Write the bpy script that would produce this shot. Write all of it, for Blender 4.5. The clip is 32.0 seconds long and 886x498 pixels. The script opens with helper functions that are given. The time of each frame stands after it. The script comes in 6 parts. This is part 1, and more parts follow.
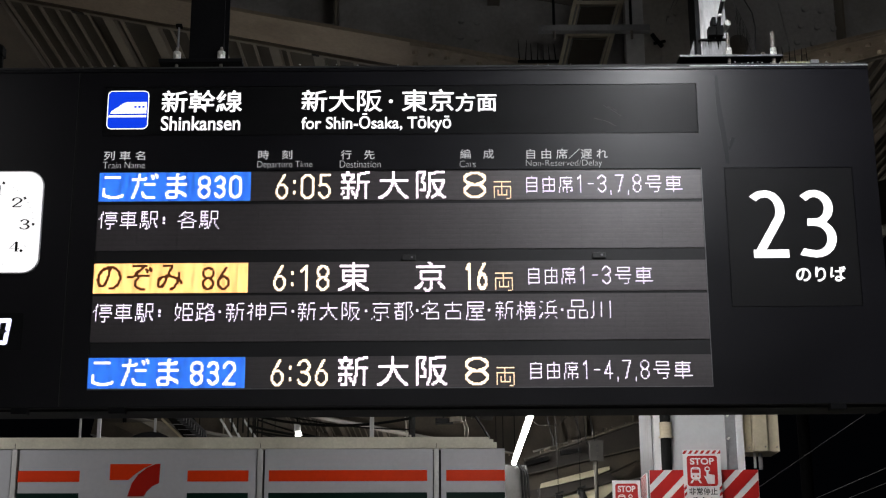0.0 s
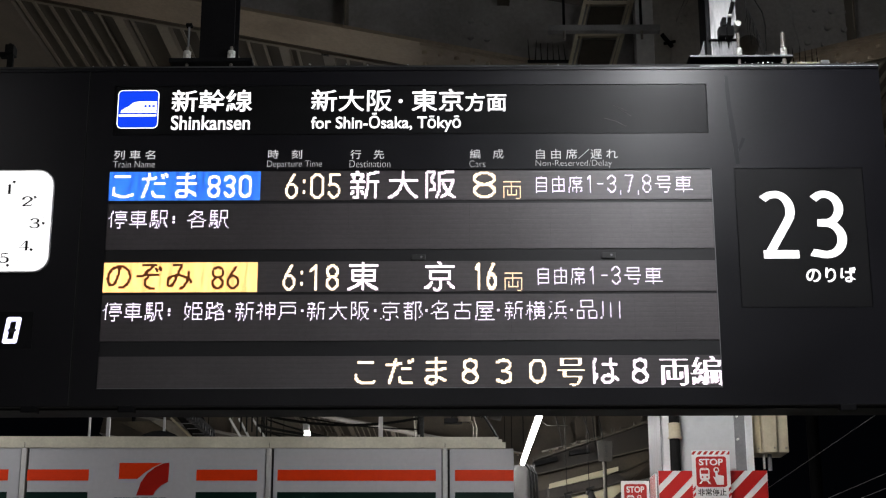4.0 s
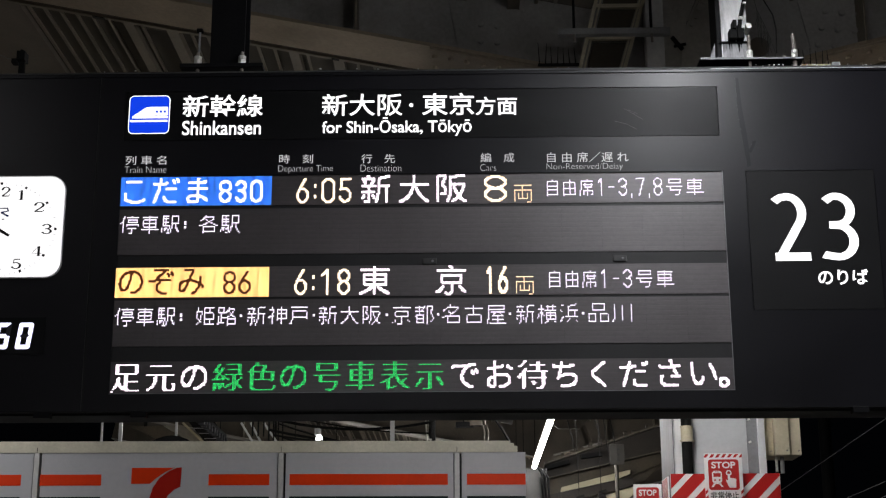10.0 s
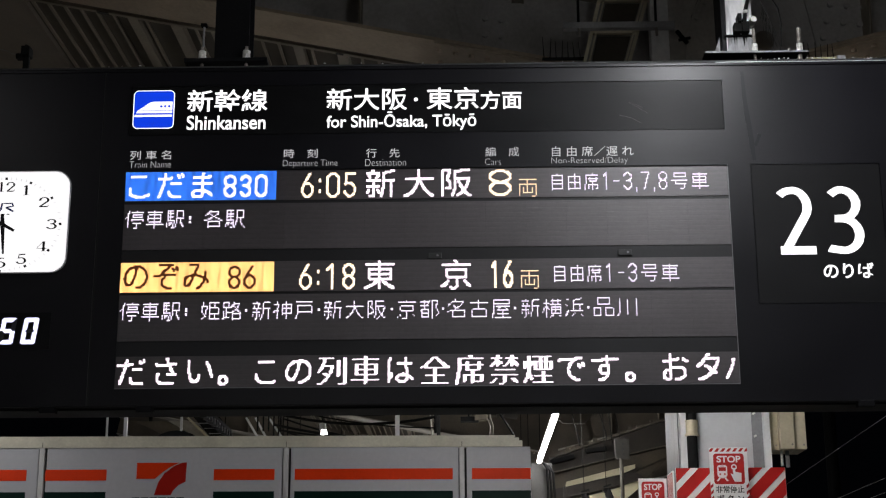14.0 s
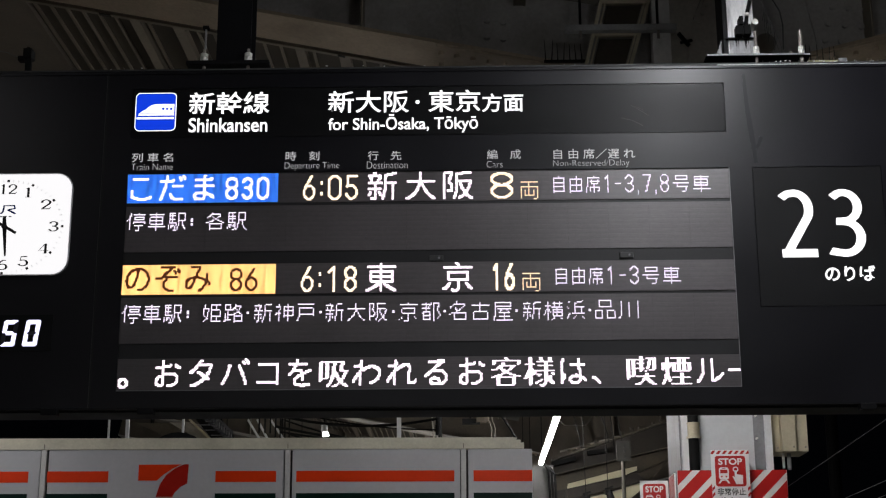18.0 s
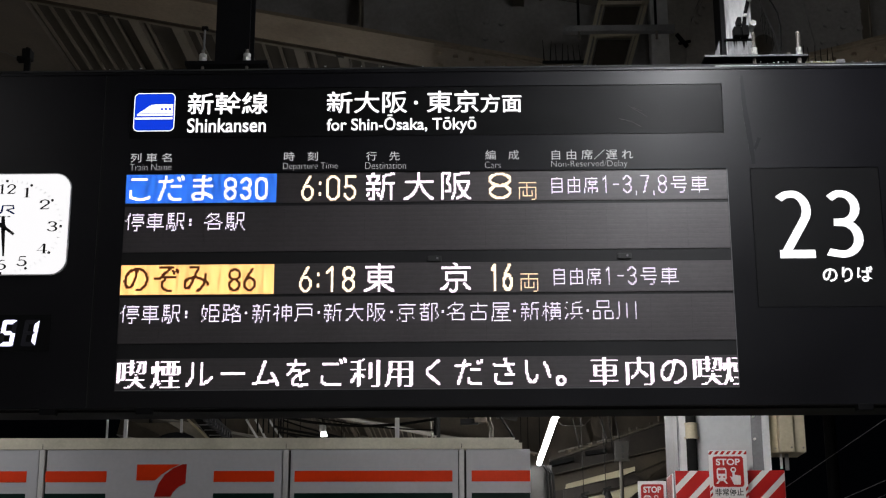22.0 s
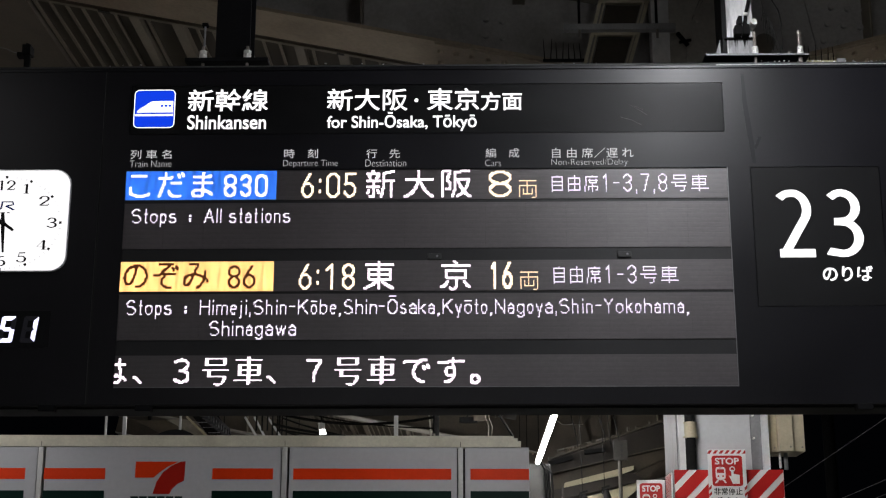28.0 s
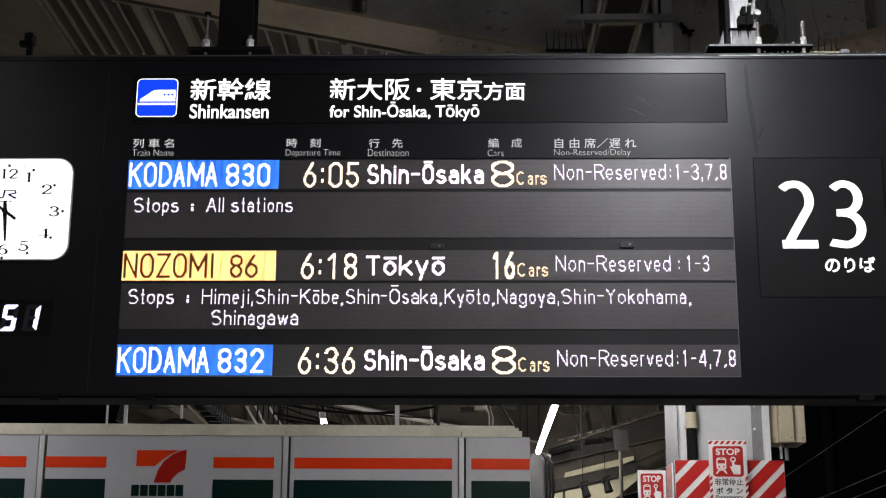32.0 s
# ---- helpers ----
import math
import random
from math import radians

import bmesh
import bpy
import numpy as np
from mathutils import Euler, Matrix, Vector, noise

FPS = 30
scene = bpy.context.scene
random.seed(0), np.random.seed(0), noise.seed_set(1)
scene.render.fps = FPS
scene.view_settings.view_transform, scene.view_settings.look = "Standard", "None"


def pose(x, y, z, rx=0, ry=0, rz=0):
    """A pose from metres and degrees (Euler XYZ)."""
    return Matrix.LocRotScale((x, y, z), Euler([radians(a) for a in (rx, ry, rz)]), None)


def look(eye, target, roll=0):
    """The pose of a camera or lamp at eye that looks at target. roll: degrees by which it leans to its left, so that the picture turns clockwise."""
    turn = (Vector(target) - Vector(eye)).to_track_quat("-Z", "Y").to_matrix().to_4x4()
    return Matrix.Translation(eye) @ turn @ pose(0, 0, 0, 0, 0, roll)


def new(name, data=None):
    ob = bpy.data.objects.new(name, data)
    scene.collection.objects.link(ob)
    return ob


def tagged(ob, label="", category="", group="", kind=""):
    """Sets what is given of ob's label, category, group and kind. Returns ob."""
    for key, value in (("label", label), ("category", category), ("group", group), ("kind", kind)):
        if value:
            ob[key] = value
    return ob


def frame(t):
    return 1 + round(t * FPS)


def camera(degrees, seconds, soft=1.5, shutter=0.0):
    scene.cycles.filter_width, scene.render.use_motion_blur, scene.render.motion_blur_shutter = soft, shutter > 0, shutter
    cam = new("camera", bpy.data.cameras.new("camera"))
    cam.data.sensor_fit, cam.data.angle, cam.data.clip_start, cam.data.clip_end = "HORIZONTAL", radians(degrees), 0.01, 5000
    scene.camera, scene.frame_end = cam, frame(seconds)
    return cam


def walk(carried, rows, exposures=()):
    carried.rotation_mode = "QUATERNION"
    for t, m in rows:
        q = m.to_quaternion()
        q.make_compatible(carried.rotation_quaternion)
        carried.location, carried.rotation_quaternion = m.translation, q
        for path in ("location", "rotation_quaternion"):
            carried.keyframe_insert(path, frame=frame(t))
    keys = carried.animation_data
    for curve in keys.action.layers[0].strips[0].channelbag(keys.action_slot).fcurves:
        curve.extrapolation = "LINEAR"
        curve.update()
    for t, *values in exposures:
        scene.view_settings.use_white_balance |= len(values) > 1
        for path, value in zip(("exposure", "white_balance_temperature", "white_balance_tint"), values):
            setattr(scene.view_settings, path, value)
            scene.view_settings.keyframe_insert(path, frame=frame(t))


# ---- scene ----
cam = camera(33.8, 32.0, soft=1.2)
PATH = [
    (0, (1.5213, -6.1154, 1.7950), (1.5192, -4.1878, 2.3284), -0.326),
    (0.5, (1.5213, -6.1123, 1.7956), (1.5180, -4.1846, 2.3284), -0.295),
    (1, (1.5183, -6.1067, 1.7959), (1.5120, -4.1784, 2.3269), -0.278),
    (1.5, (1.5173, -6.1032, 1.7955), (1.5102, -4.1746, 2.3249), -0.247),
    (2, (1.5196, -6.1059, 1.7969), (1.5095, -4.1777, 2.3278), -0.222),
    (2.5, (1.5187, -6.1106, 1.7960), (1.5079, -4.1826, 2.3280), -0.182),
    (3, (1.5143, -6.1151, 1.7962), (1.5034, -4.1874, 2.3292), -0.200),
    (3.5, (1.5197, -6.1148, 1.7942), (1.5080, -4.1872, 2.3275), -0.093),
    (5.5, (1.5162, -6.1135, 1.7980), (1.4938, -4.1870, 2.3344), -0.270),
    (6, (1.5185, -6.1182, 1.7970), (1.4980, -4.1927, 2.3374), -0.255),
    (6.5, (1.5160, -6.1247, 1.7962), (1.4983, -4.2004, 2.3408), -0.236),
    (7, (1.5158, -6.1234, 1.7940), (1.4964, -4.1987, 2.3374), -0.086),
    (7.5, (1.5174, -6.1230, 1.7991), (1.4955, -4.1973, 2.3389), -0.140),
    (8, (1.5169, -6.1279, 1.7955), (1.4935, -4.2025, 2.3361), -0.166),
    (8.5, (1.5186, -6.1280, 1.7983), (1.4945, -4.2023, 2.3380), -0.132),
    (9, (1.5182, -6.1276, 1.7966), (1.4944, -4.2024, 2.3379), -0.146),
    (9.5, (1.5181, -6.1181, 1.7977), (1.4923, -4.1927, 2.3381), -0.210),
    (10, (1.5157, -6.1161, 1.7951), (1.4870, -4.1902, 2.3334), -0.232),
    (10.5, (1.5168, -6.1189, 1.7952), (1.4874, -4.1931, 2.3342), -0.261),
    (11, (1.5199, -6.1257, 1.7947), (1.4892, -4.1999, 2.3337), -0.246),
    (11.5, (1.5208, -6.1217, 1.7983), (1.4913, -4.1958, 2.3368), -0.306),
    (12, (1.5178, -6.1210, 1.8002), (1.4869, -4.1951, 2.3389), -0.371),
    (12.5, (1.5148, -6.1161, 1.7985), (1.4829, -4.1895, 2.3343), -0.362),
    (13, (1.5142, -6.1134, 1.7963), (1.4803, -4.1866, 2.3313), -0.363),
    (13.5, (1.5129, -6.1128, 1.7971), (1.4797, -4.1852, 2.3294), -0.367),
    (14, (1.5128, -6.1114, 1.7936), (1.4782, -4.1836, 2.3253), -0.290),
    (14.5, (1.5130, -6.1117, 1.7957), (1.4772, -4.1837, 2.3264), -0.362),
    (16.5, (1.5128, -6.1167, 1.7954), (1.4780, -4.1898, 2.3302), -0.253),
    (17, (1.5127, -6.1122, 1.7983), (1.4746, -4.1853, 2.3325), -0.179),
    (17.5, (1.5157, -6.1166, 1.7959), (1.4775, -4.1896, 2.3298), -0.243),
    (18, (1.5143, -6.1156, 1.7969), (1.4771, -4.1885, 2.3306), -0.232),
    (18.5, (1.5123, -6.1137, 1.7932), (1.4754, -4.1865, 2.3267), -0.200),
    (19, (1.5083, -6.1134, 1.7945), (1.4729, -4.1857, 2.3262), -0.221),
    (19.5, (1.5083, -6.1126, 1.7966), (1.4688, -4.1846, 2.3269), -0.192),
    (20, (1.5110, -6.1142, 1.7956), (1.4718, -4.1860, 2.3254), -0.173),
    (20.5, (1.5128, -6.1118, 1.7951), (1.4732, -4.1839, 2.3254), -0.127),
    (21, (1.5124, -6.1167, 1.7948), (1.4750, -4.1891, 2.3270), -0.119),
    (21.5, (1.5159, -6.1211, 1.7932), (1.4811, -4.1938, 2.3265), -0.147),
    (22, (1.5164, -6.1241, 1.7960), (1.4811, -4.1969, 2.3299), -0.180),
    (22.5, (1.5175, -6.1224, 1.7950), (1.4825, -4.1954, 2.3294), -0.209),
    (23, (1.5168, -6.1217, 1.7947), (1.4828, -4.1945, 2.3285), -0.231),
    (23.5, (1.5113, -6.1194, 1.7948), (1.4786, -4.1921, 2.3280), -0.100),
    (24, (1.5123, -6.1187, 1.7980), (1.4792, -4.1914, 2.3313), -0.068),
    (24.5, (1.5066, -6.1164, 1.7934), (1.4720, -4.1889, 2.3259), 0.093),
    (25, (1.5094, -6.1079, 1.7956), (1.4721, -4.1799, 2.3261), 0.085),
    (25.5, (1.5093, -6.1045, 1.7966), (1.4719, -4.1760, 2.3253), 0.143),
    (27.5, (1.5123, -6.1124, 1.7966), (1.4756, -4.1838, 2.3252), 0.039),
    (28, (1.5135, -6.1183, 1.7942), (1.4792, -4.1906, 2.3262), 0.023),
    (28.5, (1.5136, -6.1213, 1.7950), (1.4835, -4.1929, 2.3244), 0.204),
    (29, (1.5109, -6.1201, 1.7941), (1.4812, -4.1917, 2.3238), 0.309),
    (29.5, (1.5108, -6.1193, 1.7938), (1.4763, -4.1905, 2.3218), 0.430),
    (30, (1.5115, -6.1166, 1.7926), (1.4735, -4.1873, 2.3184), 0.353),
    (30.5, (1.5093, -6.1132, 1.7932), (1.4716, -4.1830, 2.3155), 0.244),
    (31, (1.5104, -6.1094, 1.7940), (1.4720, -4.1783, 2.3130), 0.172),
    (31.5, (1.5115, -6.1115, 1.7970), (1.4750, -4.1798, 2.3139), 0.176),
    (32, (1.5065, -6.1171, 1.7961), (1.4712, -4.1857, 2.3143), 0.221),
]
EXPOSURES = [(0, -0.05, 6500, 12), (0.8, -0.02, 6500, 12), (2, 0.22, 6500, 12), (3.5, 0.20, 6500, 12), (6, -0.04, 6500, 12), (9, -0.08, 6500, 12), (12, -0.08, 6500, 12), (14, -0.18, 6500, 12), (20, -0.24, 6500, 12), (25, -0.20, 6500, 12), (28, -0.10, 6500, 12), (29, 0.07, 6500, 12), (31, 0.18, 6500, 12), (32, 0.19, 6500, 12)]
walk(cam, exposures=EXPOSURES, rows=[(t, look(eye, target, roll)) for t, eye, target, roll in PATH])

# ---------------------------------------------------------------- world and light
world = bpy.data.worlds.new("night")
scene.world = world
world.use_nodes = True
world.node_tree.nodes["Background"].inputs[0].default_value = (0.010, 0.012, 0.018, 1)
world.node_tree.nodes["Background"].inputs[1].default_value = 0.05
scene.view_settings.exposure = 0.0

LAMP_NEAR, LAMP_FAR = 7.06, 11.6
LAMP_X, LAMP_Z = 2.345, 4.0      # the row of tubes along the platform
LAMP_RUNS = [(-19.0, -12.5), (1.2, 3.6), (LAMP_NEAR, LAMP_FAR), (14.5, 18.0), (20.5, 24.0), (27.0, 31.0)]
SIGN_LAMP = (2.64, 4.85, -2.3, -0.5)   # tubes close before the board
# unseen lamp, added for the sheen on the clock panel
PANEL_FILL_LAMP = (-1.30, 4.80, -2.7, -0.6)
KIOSK_FILL_LAMP = (-2.35, 2.5, 4.1)             # behind the board, over the kiosk's end: unseen, added to brighten it
LAMP2_X = -1.04                   # second row, over the other platform edge
LAMP2_RUNS = [(-19.0, -12.5), (6.9, 9.3), (12.5, 16.0), (19.0, 23.0)]


def tube_light(x, z, y0, y1, watts, colour=(1.0, 0.985, 0.965)):
    data = bpy.data.lights.new("tube_light", "AREA")
    data.shape, data.size, data.size_y, data.energy, data.color = "RECTANGLE", 0.07, y1 - y0, watts, colour
    ob = new("tube_light", data)
    ob.matrix_world = pose(x, (y0 + y1) / 2, z - 0.035)
    return ob


for (y0, y1), watts in zip(LAMP_RUNS, (90, 10, 42, 50, 50, 50)):
    tube_light(LAMP_X, LAMP_Z, y0, y1, watts)
for (y0, y1), watts in zip(LAMP2_RUNS, (45, 30, 40, 40)):
    tube_light(LAMP2_X, LAMP_Z, y0, y1, watts)
tube_light(KIOSK_FILL_LAMP[0], LAMP_Z, KIOSK_FILL_LAMP[1], KIOSK_FILL_LAMP[2], 20)
tube_light(SIGN_LAMP[0], SIGN_LAMP[1], SIGN_LAMP[2], SIGN_LAMP[3], 33, (0.95, 0.975, 1.0))
tube_light(PANEL_FILL_LAMP[0], PANEL_FILL_LAMP[1], PANEL_FILL_LAMP[2], PANEL_FILL_LAMP[3], 2.2, (0.98, 0.97, 1.0))

# ---------------------------------------------------------------- materials
MATS = {}


def surface(name, colour, rough=0.6, metal=0.0, vary=0.25, scale=6.0, fine=90.0, bump=0.15, stain=None, stain_amount=0.0, stretch=(1, 1, 1), spec=0.5, uneven=0.12):
    """Painted or bare surface: grain and blotches at two scales, a fine bump, and stains of their own colour."""
    if name in MATS:
        return MATS[name]
    m = bpy.data.materials.new(name)
    m.use_nodes = True
    nt = m.node_tree
    n, link = nt.nodes, nt.links.new
    b = n["Principled BSDF"]
    tc = n.new("ShaderNodeTexCoord")
    mp = n.new("ShaderNodeMapping")
    mp.inputs["Scale"].default_value = stretch
    link(tc.outputs["Object"], mp.inputs[0])
    big, small = n.new("ShaderNodeTexNoise"), n.new("ShaderNodeTexNoise")
    for t, s, d in ((big, scale, 5.0), (small, fine, 3.0)):
        t.inputs["Scale"].default_value, t.inputs["Detail"].default_value = s, d
        link(mp.outputs[0], t.inputs["Vector"])
    mix = n.new("ShaderNodeMath")
    mix.operation = "ADD"
    half = n.new("ShaderNodeMath")
    half.operation = "MULTIPLY"
    half.inputs[1].default_value = 0.45
    link(small.outputs[0], half.inputs[0])
    link(big.outputs[0], mix.inputs[0]), link(half.outputs[0], mix.inputs[1])
    ramp = n.new("ShaderNodeMapRange")
    ramp.inputs["From Min"].default_value, ramp.inputs["From Max"].default_value = 0.45, 1.0
    ramp.inputs["To Min"].default_value, ramp.inputs["To Max"].default_value = 1 - vary, 1 + vary * 0.6
    link(mix.outputs[0], ramp.inputs["Value"])
    col = n.new("ShaderNodeMix")
    col.data_type, col.blend_type = "RGBA", "MULTIPLY"
    col.inputs["Factor"].default_value = 1.0
    col.inputs["A"].default_value = (*colour, 1)
    link(ramp.outputs[0], col.inputs["B"])
    out = col.outputs["Result"]
    if stain:
        s = n.new("ShaderNodeTexNoise")
        s.inputs["Scale"].default_value, s.inputs["Detail"].default_value = scale * 0.6, 8.0
        link(mp.outputs[0], s.inputs["Vector"])
        r = n.new("ShaderNodeMapRange")
        r.inputs["From Min"].default_value, r.inputs["From Max"].default_value = 0.52, 0.72
        r.inputs["To Max"].default_value = stain_amount
        link(s.outputs[0], r.inputs["Value"])
        c2 = n.new("ShaderNodeMix")
        c2.data_type = "RGBA"
        link(r.outputs[0], c2.inputs["Factor"]), link(out, c2.inputs["A"])
        c2.inputs["B"].default_value = (*stain, 1)
        out = c2.outputs["Result"]
    link(out, b.inputs["Base Color"])
    rr = n.new("ShaderNodeMapRange")
    rr.inputs["To Min"].default_value, rr.inputs["To Max"].default_value = max(rough - uneven, 0.04), min(rough + uneven, 1.0)
    link(big.outputs[0], rr.inputs["Value"])
    link(rr.outputs[0], b.inputs["Roughness"])
    b.inputs["Metallic"].default_value = metal
    b.inputs["Specular IOR Level"].default_value = spec
    bp = n.new("ShaderNodeBump")
    bp.inputs["Strength"].default_value, bp.inputs["Distance"].default_value = bump, 0.004
    link(mix.outputs[0], bp.inputs["Height"]), link(bp.outputs[0], b.inputs["Normal"])
    MATS[name] = m
    return m


def glow(name, colour, strength, dots=0.0, second=None, pitch=0.005521):
    """A light-giving surface; dots: how far the single diodes of a lit block differ."""
    if name in MATS:
        return MATS[name]
    m = bpy.data.materials.new(name)
    m.use_nodes = True
    nt = m.node_tree
    n, link = nt.nodes, nt.links.new
    b = n["Principled BSDF"]
    b.inputs["Base Color"].default_value = (0.02, 0.02, 0.02, 1)
    b.inputs["Roughness"].default_value = 0.5
    b.inputs["Emission Color"].default_value = (*colour, 1)
    b.inputs["Emission Strength"].default_value = strength
    if dots:
        tc, mp = n.new("ShaderNodeTexCoord"), n.new("ShaderNodeMapping")
        mp.inputs["Scale"].default_value = (1 / pitch, 1, 1 / pitch)
        mp.inputs["Location"].default_value = (0.5, 0.5, 0.5)
        link(tc.outputs["Object"], mp.inputs[0])
        ck = n.new("ShaderNodeTexChecker")
        ck.inputs["Scale"].default_value = 1.0
        ck.inputs[1].default_value, ck.inputs[2].default_value = (*colour, 1), (*(second or colour), 1)
        link(mp.outputs[0], ck.inputs[0])
        no = n.new("ShaderNodeTexNoise")
        no.inputs["Scale"].default_value, no.inputs["Detail"].default_value = 0.35, 2.0
        bands = n.new("ShaderNodeMapping")
        bands.inputs["Scale"].default_value = (1.0, 1.0, 0.12)
        link(mp.outputs[0], bands.inputs[0]), link(bands.outputs[0], no.inputs["Vector"])
        r = n.new("ShaderNodeMapRange")
        r.inputs["From Min"].default_value, r.inputs["From Max"].default_value = 0.3, 0.7
        r.inputs["To Min"].default_value, r.inputs["To Max"].default_value = strength * (1 - dots), strength * (1 + dots)
        link(no.outputs[0], r.inputs["Value"])
        link(ck.outputs[0], b.inputs["Emission Color"]), link(r.outputs[0], b.inputs["Emission Strength"])
    MATS[name] = m
    return m


BLACK = surface("black_painted_steel", (0.0078, 0.0075, 0.0105), 0.39, 0.0, 0.3, 2.2, 60, 0.015, (0.0125, 0.0125, 0.0175), 0.5, spec=0.40, uneven=0.09)
BLACK_GLOSS = surface("smoked_acrylic", (0.011, 0.011, 0.012), 0.40, 0.0, 0.2, 2.6, 80, 0.01, (0.022, 0.022, 0.023), 0.6, (1.0, 1.0, 1.6), spec=0.16, uneven=0.10)
NUMBER_ACRYLIC = surface("dark_acrylic", (0.011, 0.011, 0.012), 0.50, 0.0, 0.2, 4.0, 80, 0.01, spec=0.22, uneven=0.05)
# dusty black, lightened to stand in for lamplight on edges
DUSTY_LIT = surface("dusty_lit_black_paint", (0.055, 0.055, 0.058), 0.5, 0.0, 0.45, 4.0, 60, 0.05, (0.12, 0.12, 0.12), 0.5, (1, 6, 6), spec=0.4)
UNDER = surface("grey_underside", (0.011, 0.010, 0.0105), 0.6, 0.0, 0.4, 5.0, 80, 0.05, spec=0.2)
GAPBAR = surface("dark_bar", (0.02, 0.02, 0.022), 0.5, 0.0, 0.2, 4.0, 80, 0.02)
HANGER = surface("dark_hanger_paint", (0.009, 0.009, 0.0105), 0.6, 0.0, 0.3, 5.0, 70, 0.08, spec=0.15)
WHITE_STEEL = surface("white_hanger_paint", (0.84, 0.84, 0.84), 0.4, 0.0, 0.3, 6.0, 60, 0.1, (0.03, 0.03, 0.03), 0.6, (6, 6, 1))
ZINC = surface("zinc_plated", (0.85, 0.84, 0.80), 0.4, 0.3, 0.3, 40, 200, 0.1)
RUSTY = surface("weathered_thread", (0.32, 0.29, 0.26), 0.5, 0.3, 0.5, 60, 300, 0.3)
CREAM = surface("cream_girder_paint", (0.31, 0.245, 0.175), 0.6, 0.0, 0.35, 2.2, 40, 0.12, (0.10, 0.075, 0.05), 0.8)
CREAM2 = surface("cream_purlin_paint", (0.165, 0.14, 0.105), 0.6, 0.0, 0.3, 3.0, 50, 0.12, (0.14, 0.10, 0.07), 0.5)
SOFFIT_PAINT = surface("brown_soffit_paint", (0.15, 0.125, 0.10), 0.65, 0.0, 0.3, 1.8, 40, 0.1, (0.08, 0.06, 0.045), 0.6)
GRIME = surface("roof_grime", (0.02, 0.017, 0.013), 0.8, 0.0, 0.4, 12, 90, 0.2)
DECK = surface("brown_roof_sheet", (0.045, 0.034, 0.020), 0.7, 0.0, 0.4, 1.5, 30, 0.1, (0.04, 0.03, 0.02), 0.6)
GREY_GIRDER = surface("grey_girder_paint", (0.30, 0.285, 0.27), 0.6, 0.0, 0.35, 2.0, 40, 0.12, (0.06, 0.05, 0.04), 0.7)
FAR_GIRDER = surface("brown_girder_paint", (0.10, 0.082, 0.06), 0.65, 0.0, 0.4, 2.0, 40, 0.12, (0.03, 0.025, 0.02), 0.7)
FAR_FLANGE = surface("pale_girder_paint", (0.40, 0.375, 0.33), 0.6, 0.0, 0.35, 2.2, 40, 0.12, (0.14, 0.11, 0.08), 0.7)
FASCIA = surface("grey_fascia_panel", (0.45, 0.45, 0.475), 0.45, 0.0, 0.10, 1.2, 30, 0.02, (0.36, 0.40, 0.42), 0.4, spec=0.3)
FASCIA_TRIM = surface("cream_trim", (0.60, 0.57, 0.46), 0.55, 0.0, 0.25, 3.0, 60, 0.1, (0.25, 0.22, 0.15), 0.5)
MULLION = surface("grey_aluminium", (0.52, 0.52, 0.51), 0.45, 0.2, 0.2, 5.0, 60, 0.05)
ORANGE = surface("orange_film", (0.72, 0.042, 0.004), 0.45, 0.0, 0.12, 2.0, 40, 0.02, spec=0.15)
RED = surface("red_film", (0.36, 0.012, 0.006), 0.4, 0.0, 0.12, 2.0, 40, 0.02, spec=0.15)
GREEN = surface("dark_green_film", (0.002, 0.017, 0.013), 0.4, 0.0, 0.15, 2.0, 40, 0.02, spec=0.12)
WHITE = surface("white_paint", (0.57, 0.58, 0.595), 0.5, 0.0, 0.12, 1.5, 40, 0.06, (0.45, 0.44, 0.42), 0.4)
WHITE_EDGE = surface("white_edge_paint", (0.75, 0.75, 0.76), 0.5, 0.0, 0.15, 3, 50, 0.08, (0.35, 0.33, 0.3), 0.5)
GREY_PLATE = surface("grey_channel", (0.24, 0.24, 0.25), 0.5, 0.0, 0.25, 4, 60, 0.08)
SHINY = surface("glossy_grey_paint", (0.22, 0.22, 0.225), 0.50, 0.0, 0.45, 8, 30, 0.5, (0.10, 0.10, 0.10), 0.7, (6, 6, 1), spec=0.12, uneven=0.3)
CABLE = surface("black_cable", (0.010, 0.010, 0.010), 0.75, 0.0, 0.3, 20, 100, 0.1, spec=0.08)
CREAM_BOX = surface("cream_box_paint", (0.56, 0.50, 0.36), 0.55, 0.0, 0.2, 5, 60, 0.1, (0.25, 0.17, 0.08), 0.45)
SIGN_WHITE = surface("white_sign_film", (0.86, 0.86, 0.86), 0.4, 0.0, 0.08, 4, 60, 0.02, (0.5, 0.48, 0.45), 0.3)
SIGN_RED = surface("red_sign_film", (0.50, 0.016, 0.014), 0.4, 0.0, 0.12, 4, 60, 0.02)
INK = surface("black_ink", (0.012, 0.012, 0.012), 0.5, 0.0, 0.1, 5, 60, 0.0)
CONCRETE = surface("platform_asphalt", (0.17, 0.165, 0.155), 0.9, 0.0, 0.35, 1.2, 60, 0.3, (0.08, 0.075, 0.07), 0.6)
# near-white colour carries the lamp's highlight along the worn lip
EDGE = surface("worn_highlit_edge", (0.78, 0.78, 0.79), 0.38, 0.1, 0.4, 12, 90, 0.1)
# pale yellow holds the lamplight on the far wing's surfaces
YELLOW_LIT = surface("lamplit_yellow_paint", (0.55, 0.50, 0.33), 0.6, 0.0, 0.15, 3, 50, 0.05)
FAINT = surface("faint_scratch", (0.10, 0.10, 0.10), 0.5)
PRINT = surface("grey_print", (0.75, 0.75, 0.75), 0.5, 0.0, 0.1, 5, 60, 0.0)
